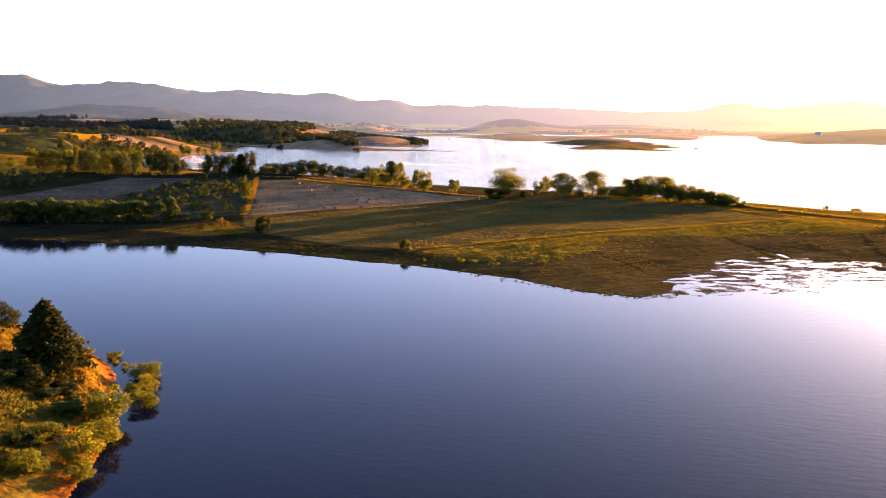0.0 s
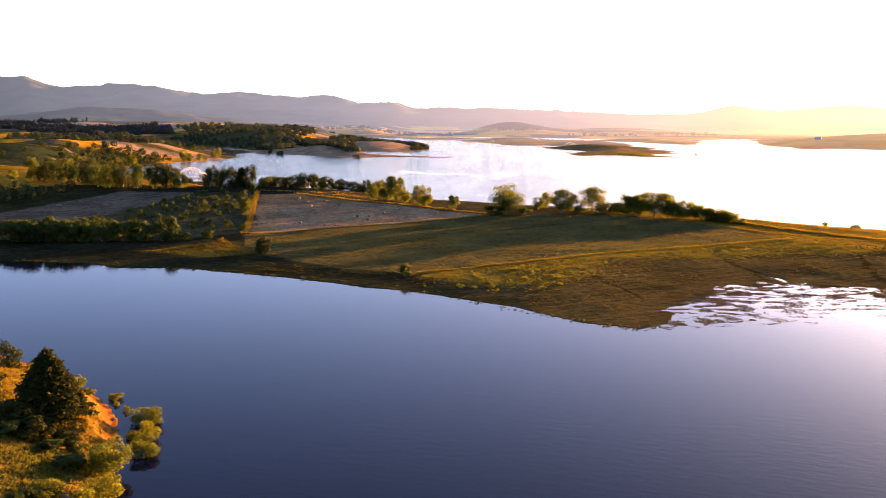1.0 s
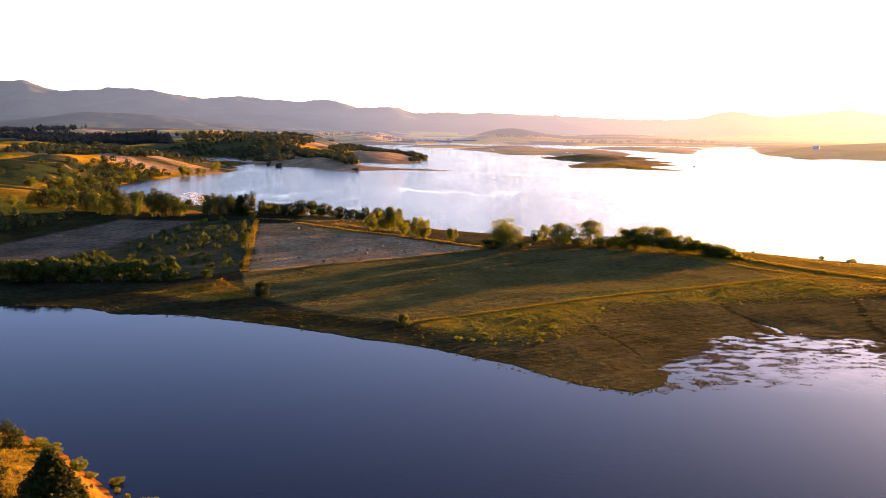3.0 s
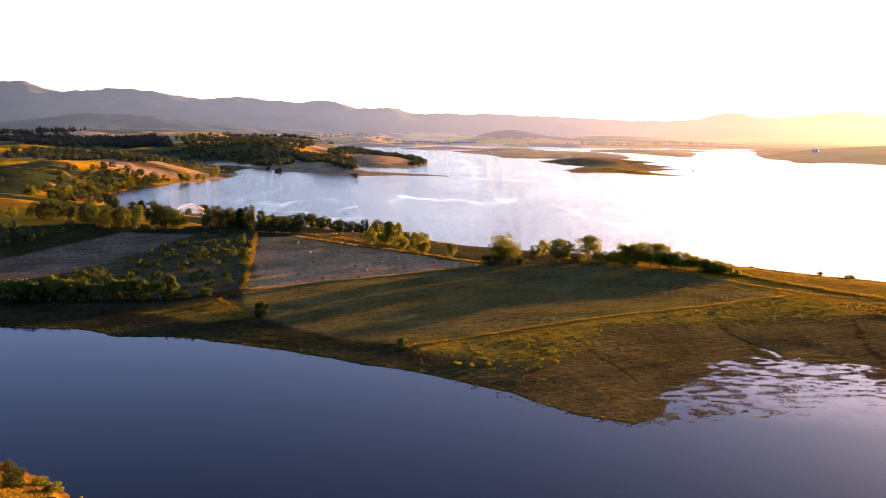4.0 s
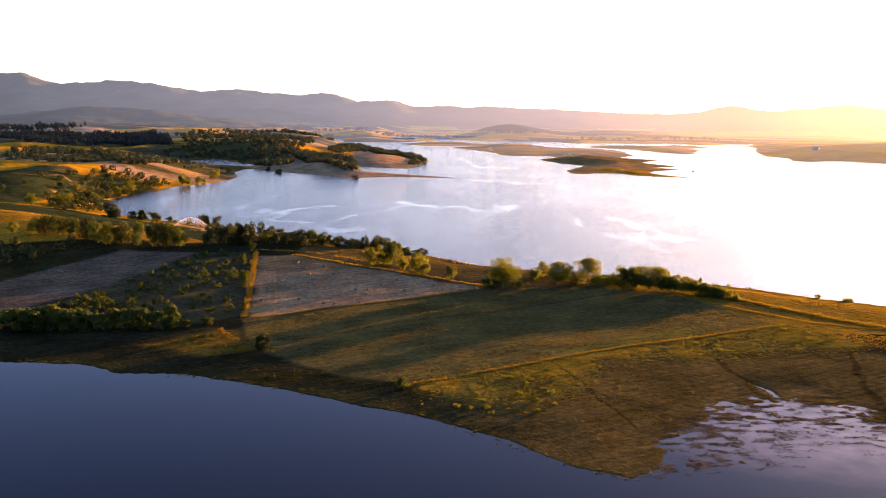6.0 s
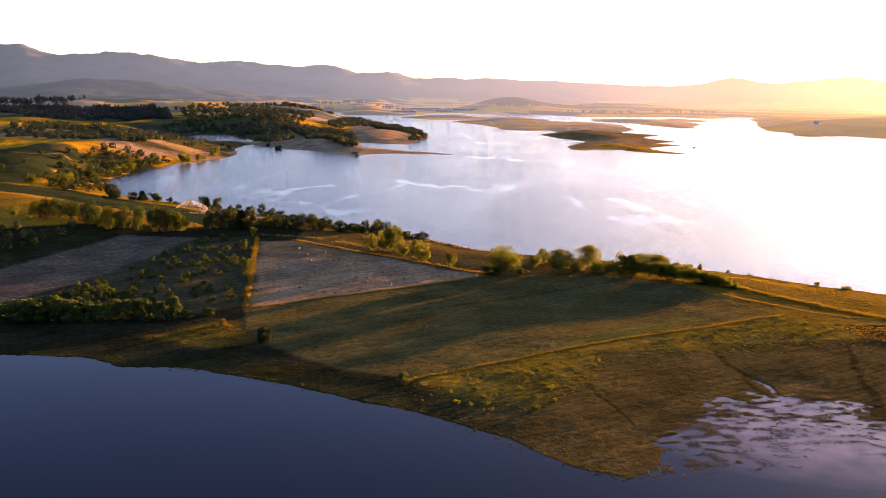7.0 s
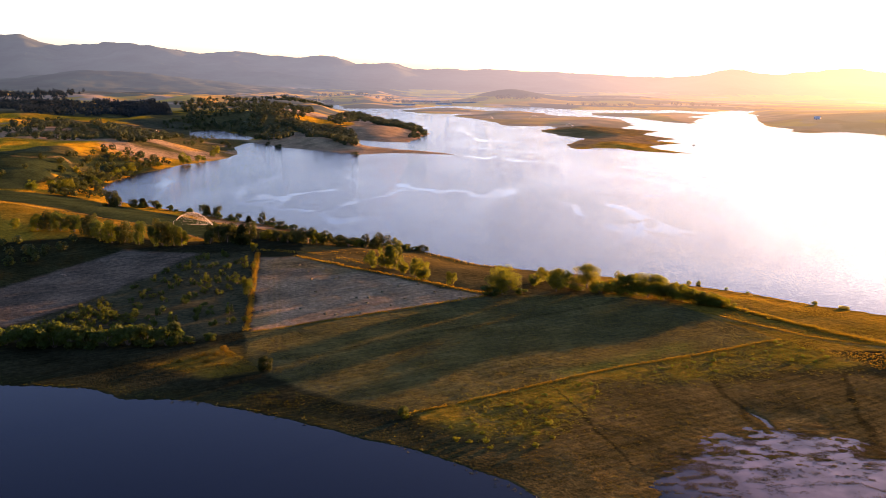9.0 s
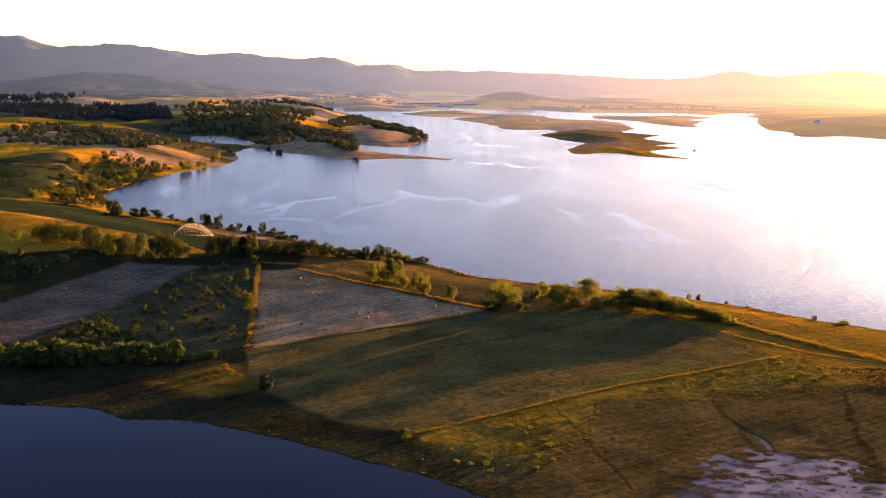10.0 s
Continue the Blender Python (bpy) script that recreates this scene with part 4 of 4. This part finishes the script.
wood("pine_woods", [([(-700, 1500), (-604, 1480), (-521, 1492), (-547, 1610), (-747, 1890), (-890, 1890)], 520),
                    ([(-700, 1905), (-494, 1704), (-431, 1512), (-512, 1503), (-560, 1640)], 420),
                    ([(-1200, 1900), (-750, 1900), (-800, 2150), (-1200, 2150)], 300)], 5, 9, 9, HAZYPINE,
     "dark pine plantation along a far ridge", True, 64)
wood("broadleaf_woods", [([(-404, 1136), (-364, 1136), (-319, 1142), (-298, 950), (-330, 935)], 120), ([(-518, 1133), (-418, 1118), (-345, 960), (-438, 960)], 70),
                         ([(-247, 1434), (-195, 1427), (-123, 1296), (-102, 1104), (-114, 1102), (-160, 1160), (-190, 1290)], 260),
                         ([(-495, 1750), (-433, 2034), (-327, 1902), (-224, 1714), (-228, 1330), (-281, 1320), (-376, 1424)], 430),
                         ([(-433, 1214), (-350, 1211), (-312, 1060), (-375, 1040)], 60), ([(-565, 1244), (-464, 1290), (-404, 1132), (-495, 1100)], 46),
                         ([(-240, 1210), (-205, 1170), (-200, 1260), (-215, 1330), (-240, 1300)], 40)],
     5, 8, 8, HAZYLEAF, "mixed green woods on the slopes beyond the bay")
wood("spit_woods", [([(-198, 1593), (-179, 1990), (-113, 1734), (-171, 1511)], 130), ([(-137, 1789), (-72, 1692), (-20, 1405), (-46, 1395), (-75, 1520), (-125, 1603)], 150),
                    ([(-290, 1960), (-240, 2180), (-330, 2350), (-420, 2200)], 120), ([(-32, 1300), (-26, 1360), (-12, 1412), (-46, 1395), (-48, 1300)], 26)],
     5, 7, 8, HAZYLEAF, "low green woods on the far spit")
wood("hedgerows", [([(-274, 712), (-268, 734), (-240, 680), (-232, 640), (-246, 640)], 34), ([(-277, 662), (-287, 706), (-263, 694), (-250, 640), (-262, 630)], 34),
                   ([(-323, 917), (-262, 809), (-250, 760), (-278, 733), (-299, 776)], 34), ([(-289, 690), (-262, 700), (-262, 800), (-276, 800)], 40), ([(-345, 650), (-285, 640), (-262, 860), (-300, 880)], 24), ([(-300, 880), (-262, 850), (-255, 890), (-300, 900)], 30),
                   ([(-345, 1190), (-300, 1150), (-285, 1010), (-270, 1000), (-290, 1200)], 25), ([(-420, 1380), (-300, 1430), (-300, 1500), (-430, 1470)], 60),
                   ([(-600, 1130), (-520, 1120), (-520, 1150), (-600, 1160)], 40), ([(-700, 1350), (-560, 1400), (-560, 1425), (-700, 1380)], 60),
                   ([(-330, 470), (-212, 441), (-160, 452), (-175, 395), (-210, 380), (-330, 350)], 120)],
     3, 4.5, 5, DARKLEAF, "scattered hedges and scrub between the fields", False, 60, 0.5)

# no leaf colour here, only the haze emission of the far hills
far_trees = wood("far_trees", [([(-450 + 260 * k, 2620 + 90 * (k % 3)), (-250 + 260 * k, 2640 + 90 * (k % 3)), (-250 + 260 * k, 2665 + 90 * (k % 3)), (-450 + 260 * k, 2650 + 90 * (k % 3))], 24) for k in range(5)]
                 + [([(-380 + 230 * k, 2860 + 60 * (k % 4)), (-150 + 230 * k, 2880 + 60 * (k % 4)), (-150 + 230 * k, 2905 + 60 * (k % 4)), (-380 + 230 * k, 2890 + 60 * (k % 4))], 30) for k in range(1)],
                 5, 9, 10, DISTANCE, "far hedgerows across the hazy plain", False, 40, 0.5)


# ---- tall grass and weeds ----
DROWNED = leaf_material("drowned_weeds", (0.062, 0.044, 0.018), (0.11, 0.075, 0.02), 0.35)


def tufts(name, spots, tall, wide, mat, label, blades=6, bed=-0.06):
    p = np.asarray(spots, float)
    z = np.maximum(height(p[:, 0], p[:, 1]), bed)
    n = len(p)
    c = np.repeat(np.stack([p[:, 0], p[:, 1], z - 0.05], -1), blades, 0)
    a = rng.uniform(0, 6.28, n * blades)
    u = np.stack([np.cos(a), np.sin(a), np.zeros(n * blades)], -1)
    s = np.repeat(rng.uniform(0.5, 1.5, (n, 1)), blades, 0)
    off = directions(n * blades) * np.array([1, 1, 0]) * wide * s
    h = tall * s * rng.uniform(0.6, 1.2, (n * blades, 1))
    lean = off * 0.7 + rng.normal(size=(n * blades, 3)) * np.array([0.15, 0.15, 0]) * tall
    base, mid = c + off * 0.5, c + off * 0.7 + lean * 0.4 + np.array([0, 0, 0.55]) * h
    q = np.stack([base, mid - u * wide * 0.3 * s, c + off + lean + np.array([0, 0, 1.0]) * h, mid + u * wide * 0.3 * s], 1)
    return tagged(new(name, quads_mesh(name, q, mat)), label, "grass", kind="stuff")


def along(line, per_metre, spread):
    got = []
    for (ax, ay), (bx, by) in zip(line, line[1:]):
        n = int(math.hypot(bx - ax, by - ay) * per_metre)
        u = rng.uniform(0, 1, n)
        got.append(np.stack([ax + (bx - ax) * u + rng.normal(size=n) * spread, ay + (by - ay) * u + rng.normal(size=n) * spread], -1))
    return np.concatenate(got)


def spread_over(outline, count, size, seed, cut):
    """Spots inside an outline, bunched by noise."""
    xs, ys = [p[0] for p in outline], [p[1] for p in outline]
    x, y = rng.uniform(min(xs), max(xs), count * 4), rng.uniform(min(ys), max(ys), count * 4)
    ok = inside(x, y, outline) & (fbm(x, y, size, 3, seed) > cut)
    return np.stack([x[ok], y[ok]], -1)[:count]


def frayed(spots, width):
    """The same spots strewn a little, so that their edge runs out."""
    return spots + rng.normal(size=spots.shape) * width * rng.uniform(0, 1, (len(spots), 1))


BORDERS = [([(-64, 310), (-18, 339.5), (16, 358)], 10, 0.45), ([(-65, 416), (-21, 386), (16, 361)], 12, 0.8), ([(-9, 237.5), (17, 254), (53, 278), (82, 293), (113, 311)], 12, 0.4),
           ([(-66.5, 312), (-84, 422)], 16, 0.6), ([(95, 344.5), (124.5, 316.5), (144, 306.5), (185, 290)], 10, 0.4),
           ([(-250, 531), (-196, 512), (-147, 481), (-114, 447)], 4, 0.9), ([(-86, 427), (-60, 424), (-30, 404)], 6, 1.5), ([(-9, 464), (14, 438), (36, 425)], 5, 1.5),
           ([(-2, 448), (-30, 432), (-62, 424)], 2, 3.0)]
gated = np.concatenate([along(*b) for b in BORDERS])
gated = gated[fbm(gated[:, 0], gated[:, 1], 14, 3, 231.0) > -1.0]
tufts("tall_grass", gated, 0.38, 0.2, STRAW, "tall dry grass along the field boundaries")
tufts("rough_grass", np.concatenate([frayed(spread_over(ROUGH, 12000, 7, 201.0, -0.3), 9.0),                                      spread_over([(95, 312), (165, 340), (185, 290), (120, 300)], 700, 10, 209.0, 0.0)]), 0.26, 0.2, WEED, "rough yellow-green weeds on uneven ground")
tufts("dry_weeds", np.concatenate([frayed(spread_over(ROUGH, 7000, 7, 211.0, 0.0), 9.0), spread_over([(-88, 276), (-70, 294), (-54, 273), (-66, 264)], 1800, 8, 213.0, -0.6)]), 0.18, 0.13, STRAW,
      "dry golden weeds among the rough grass")
tufts("spur_grass", spread_over([(98, 352), (112, 372), (125, 386), (166, 348), (240, 316), (240, 268), (150, 262), (128, 284), (116, 308)], 17000, 12, 251.0, -0.45), 0.24, 0.17, STRAW,
      "tall backlit golden grass on the low spur", 5)
tufts("shore_weeds", spread_over([(-62, 264), (-14, 240), (-12, 232), (-30, 236), (-64, 254)], 1300, 9, 205.0, -0.1), 0.11, 0.1, WEED, "low yellow-green weeds along the shore bank")
tufts("bramble_bank", along([(95, 355), (110, 350), (124, 334), (147, 309), (190, 285)], 16, 1.2), 0.6, 0.45, STRAW, "sunlit bramble and tall weeds on a field bank")
tufts("mud_weeds", np.concatenate([spread_over([(24, 216), (42, 264), (98, 275), (130, 262), (110, 232), (60, 222), (44, 188), (10, 204)], 4000, 6, 215.0, 0.1)]), 0.2, 0.18, MUDWEED,
      "sparse low weeds on the drying mud", 5)
GRASSBLADE = leaf_material("meadow_grass", (0.060, 0.058, 0.018), (0.125, 0.106, 0.024), 0.5)
STALK = leaf_material("stubble_stalks", (0.17, 0.115, 0.055), (0.22, 0.14, 0.05), 0.35)
tufts("meadow_grass", spread_over(MEADOW, 44000, 30, 241.0, -0.55), 0.17, 0.22, GRASSBLADE, "short green and yellow meadow grass", 4)
tufts("stubble", spread_over(STUBBLE, 11000, 30, 243.0, -0.7), 0.13, 0.3, STALK, "short cut stubble", 3)
flooded = spread_over([(0, 203), (14, 190), (30, 174), (50, 168), (62, 174), (82, 186), (106, 198), (112, 220), (100, 234), (84, 236), (60, 222), (40, 205)], 100000, 400, 217.0, -9.0)
fx, fy = flooded[:, 0], flooded[:, 1]
thick = smooth(36, 50, fx) * smooth(-30, -2, shore_distance(fx, fy)) * smooth(-0.1, 0.6, fbm(fx * 0.6, fy, 1.8, 4, 219.0) + 0.4 * fbm(fx, fy, 12, 2, 220.0))
flooded = flooded[(np.abs(height(fx, fy)) < 0.35) & (rng.uniform(0, 1, len(fx)) < thick)]
tufts("drowned_weeds", flooded, 0.12, 0.17, DROWNED, "dark drowned weeds in the shallows", 5, 0.0)
tufts("headland_grass", spread_over([(-37.5, 80), (-38, 104), (-44, 118), (-60, 138), (-74, 150), (-80, 106), (-40, 106)], 6500, 8, 221.0, -0.5), 0.28, 0.18, STRAW,
      "dry golden grass on the headland")
tufts("headland_weeds", spread_over([(-38, 78), (-40, 104), (-60, 112), (-80, 110), (-80, 75)], 9000, 6, 223.0, -0.4), 0.34, 0.22, WEED,
      "green bramble and weeds on the headland slope")
tufts("shore_reeds", np.concatenate([along([(-125, 259.5), (-99, 256.5), (-72, 247.5), (-53, 241.5), (-26, 229), (-7, 215.5), (5, 207.5), (24, 186)], 1.5, 1.2),
                                     along([(24, 186), (36, 178.5), (44, 184)], 3, 1.2)]), 0.26, 0.3, DARKLEAF, "dark reeds and weeds along the waterline")


# ---- hay bales, rocks ----
def solid(name, bm, mat, parent=None):
    me = bpy.data.meshes.new(name)
    bm.to_mesh(me), bm.free()
    me.materials.append(mat)
    ob = new(name, me)
    ob.parent = parent
    return ob


def box(bm, sx, sy, sz, at=(0, 0, 0), bevel=0.0):
    made = bmesh.ops.create_cube(bm, size=1.0, matrix=Matrix.Translation(at) @ Matrix.Diagonal((sx, sy, sz, 1)))
    if bevel:
        edges = list({e for v in made["verts"] for e in v.link_edges})
        bmesh.ops.bevel(bm, geom=edges, offset=bevel, segments=2, affect="EDGES", profile=0.5)


def plain_material(name, a, b, scale, rough=0.85):
    m = material(name, rough)
    c = ramp(m, noise_node(m, scale, 5).outputs["Fac"], [(0.3, a), (0.7, b)])
    join(m, c.outputs["Color"], m.node_tree.nodes["Principled BSDF"].inputs["Base Color"])
    bumped(m, noise_node(m, scale * 3, 5).outputs["Fac"], 0.5, 0.05)
    return m


HAY = plain_material("straw", (0.09, 0.056, 0.02), (0.16, 0.105, 0.04), 9)
TWINE = plain_material("twine", (0.1, 0.05, 0.02), (0.2, 0.1, 0.05), 20)
ROCK = plain_material("rock", (0.07, 0.045, 0.025), (0.16, 0.105, 0.06), 1.5)
PALE = plain_material("limewash", (0.42, 0.4, 0.37), (0.56, 0.54, 0.5), 0.8)
TILE = plain_material("roof_tile", (0.22, 0.08, 0.05), (0.36, 0.16, 0.09), 1.2)
PAINT = plain_material("door_paint", (0.06, 0.05, 0.04), (0.12, 0.1, 0.08), 3)
STEEL = plain_material("galvanised_steel", (0.3, 0.31, 0.33), (0.5, 0.5, 0.52), 8, 0.4)
GLASS = material("window_glass", 0.05)
GLASS.node_tree.nodes["Principled BSDF"].inputs["Base Color"].default_value = (0.02, 0.025, 0.03, 1)

POLYTHENE = plain_material("weathered_polythene", (0.2, 0.2, 0.2), (0.3, 0.3, 0.29), 0.8)

bale = new("hay_bale")
bm = bmesh.new()
box(bm, 1.1, 0.7, 0.65, (0, 0, 0.3), 0.08)
body = solid("body", bm, HAY, bale)
for side in (-0.32, 0.32):
    bm = bmesh.new()
    box(bm, 0.03, 0.72, 0.67, (side, 0, 0.3), 0.01)
    solid("twine", bm, TWINE, bale)
MODELS.append(bale)
for x, y in ((-52.5, 340), (-42.7, 333), (-38.7, 332), (-33.3, 354), (-28.9, 354.5), (-29, 348), (-19.8, 345.5), (-14.9, 354), (-10.5, 373), (-18.3, 370), (-3.7, 363),
             (-2.1, 357), (6.1, 354.6), (12, 357.7), (-57, 390), (-54, 379), (-44.7, 380), (-43, 382.5), (-50.6, 394), (-62, 400.7), (-65.8, 337.5), (-67.3, 335.5),
             (-30.3, 334.6), (-21, 385.6), (-50, 362), (-24, 362.4)):
    tagged(copy_thing(bale, pose(x, y, level(x, y) - 0.02, 0, 0, rng.uniform(0, 180))), "small rectangular hay bale lying on the stubble", "hay bale", "hay bales")


def boulder(name, x, y, size, label):
    bm = bmesh.new()
    bmesh.ops.create_icosphere(bm, subdivisions=3, radius=1)
    for v in bm.verts:
        v.co *= 1 + 0.28 * noise.noise(v.co * 1.6 + Vector((x, y, 0))) + 0.1 * noise.noise(v.co * 5)
        v.co = Vector((v.co.x * size, v.co.y * size * 0.8, v.co.z * size * 0.55))
    ob = solid(name, bm, ROCK)
    ob.location = (x, y, max(level(x, y), 0) + 0.1 * size)
    return tagged(ob, label, "rock")


boulder("rock", 324, 1245, 1.9, "dark rock rising out of the open lake")
boulder("rock", -251, 1101, 3.0, "dark rock in the mouth of the bay")
boulder("rock", -237, 1046, 2.4, "small dark rock off the point")
boulder("rock", -157, 385, 1.3, "pale boulder lying in a mown field")
for x, y, s in ((-37.2, 89.5, 0.4), (-37.5, 94.5, 0.4), (-38, 92, 0.5), (-41.4, 116.5, 0.4), (-42.9, 120, 0.4)):
    tagged(boulder("rock", x, y, s, "weathered rock at the foot of the clay bank"), group="rocks on the bank")


# ---- farm buildings ----
def house(x, y, turn, wide, deep, tall, label, tiles=None):
    h = new("farmhouse")
    h.matrix_world = pose(x, y, level(x, y) - 0.2, 0, 0, turn)
    bm = bmesh.new()
    box(bm, wide, deep, tall, (0, 0, tall / 2), 0.03)
    solid("wall", bm, PALE, h)
    bm = bmesh.new()
    e, r = 0.4, deep * 0.32
    a = [bm.verts.new(v) for v in ((-wide / 2 - e, -deep / 2 - e, tall - 0.1), (wide / 2 + e, -deep / 2 - e, tall - 0.1), (wide / 2 + e, deep / 2 + e, tall - 0.1),
                                   (-wide / 2 - e, deep / 2 + e, tall - 0.1), (-wide / 2 - e, 0, tall + r), (wide / 2 + e, 0, tall + r))]
    for f in ((0, 1, 5, 4), (2, 3, 4, 5), (0, 4, 3), (1, 2, 5), (3, 2, 1, 0)):
        bm.faces.new([a[k] for k in f])
    roof = solid("roof", bm, tiles or TILE, h)
    bm = bmesh.new()
    box(bm, 0.7, 0.7, 1.6, (wide * 0.25, deep * 0.1, tall + r), 0.03)
    solid("chimney", bm, PALE, roof)
    bm = bmesh.new()
    box(bm, 1.1, 0.12, 2.1, (0, -deep / 2 - 0.03, 1.05), 0.02)
    solid("door", bm, PAINT, h)
    for k in (-0.33, 0.33):
        bm = bmesh.new()
        box(bm, 1.3, 0.1, 1.3, (wide * k, -deep / 2 - 0.03, 1.7), 0.02)
        w = solid("window", bm, PAINT, h)
        bm = bmesh.new()
        box(bm, 1.1, 0.04, 1.1, (wide * k, -deep / 2 - 0.085, 1.7))
        solid("pane", bm, GLASS, w)
    return tagged(h, label, "house", "farm buildings")


house(-404, 1000, 20, 8, 5, 2.6, "small white farmhouse with a tiled roof")
house(-341, 1118, -15, 13, 8, 4.5, "pale farmhouse among trees on a slope")
house(-212, 611, 30, 5, 4, 2.4, "small pale shed among shore trees")
house(706, 1822, -40, 11, 7, 3.8, "large white farmhouse above the eastern shore", PALE)


def greenhouse(x, y, turn, long, label):
    g = new("greenhouse")
    g.matrix_world = pose(x, y, level(x, y) - 0.2, 0, 0, turn)
    bm = bmesh.new()
    box(bm, long, 9, 2.2, (0, 0, 1.1), 0.02)
    solid("wall", bm, PALE, g)
    bm = bmesh.new()
    arch = [(4.7 * math.cos(math.pi * k / 8), 2.1 + 2.0 * math.sin(math.pi * k / 8)) for k in range(9)]
    ends = [[bm.verts.new((s * long / 2, a, b)) for a, b in arch] for s in (-1, 1)]
    for k in range(8):
        bm.faces.new((ends[0][k], ends[0][k + 1], ends[1][k + 1], ends[1][k]))
    bm.faces.new(ends[0]), bm.faces.new(ends[1][::-1])
    solid("roof", bm, POLYTHENE, g)
    return tagged(g, label, "greenhouse", "far greenhouses")


for x, y, turn, long in ((-110, 2560, 4, 60), (-5, 2700, 2, 45), (60, 2780, 6, 80), (-60, 2900, 3, 90)):
    greenhouse(x, y, turn, long, "long pale greenhouse on the far plain")


# ---- irrigation guns throwing water ----
SPRAY = leaf_material("spray", (0.6, 0.6, 0.62), (0.65, 0.6, 0.56), 0.5)


def sprinkler(x, y, turn, reach, top, drops, size):
    s = new("irrigation_sprinkler")
    s.matrix_world = pose(x, y, level(x, y), 0, 0, turn)
    bm = bmesh.new()
    tube(bm, (0, 0, 0), (0, 0, 1.5), 0.06, 0.06, 8)
    solid("riser", bm, STEEL, s)
    bm = bmesh.new()
    tube(bm, (-0.1, 0, 1.45), (0.8, 0, 1.85), 0.06, 0.025, 8)
    solid("nozzle", bm, STEEL, s)
    for k in range(3):
        bm = bmesh.new()
        a = 2.1 * k
        tube(bm, (0.5 * math.cos(a), 0.5 * math.sin(a), -0.1), (0, 0, 1.0), 0.03, 0.03, 6)
        solid("leg", bm, STEEL, s)
    u = rng.uniform(0, 1, drops) ** 0.7
    arc = 1.85 + 4 * top * u * (1 - u) - 1.7 * u
    fall = np.minimum(rng.exponential(0.34, drops) * (0.15 + u) * 1.6, 1)
    pts = np.stack([0.8 + reach * u, rng.normal(size=drops) * (0.05 + 0.9 * u), arc * (1 - fall)], -1)
    pts[:, 2] = np.maximum(pts[:, 2], 0.1)
    spray = new("water_spray", quads_mesh("water_spray", leaves(pts, size), SPRAY))
    spray.matrix_world = s.matrix_world
    tagged(spray, "fine white arc of irrigation water", "spray", kind="stuff")
    return tagged(s, "tripod irrigation gun throwing an arc of water", "sprinkler", "irrigation guns")


sprinkler(-143, 497, 0, 20, 5.8, 11000, 0.045)
sprinkler(80, 1866, 10, 14, 6, 420, 0.15)
sprinkler(166, 1885, 10, 18, 6, 420, 0.15)
sprinkler(195, 1590, 10, 20, 7, 450, 0.15)

# the models themselves stand nowhere
for model in MODELS:
    for ob in (*model.children_recursive, model):
        bpy.data.objects.remove(ob)
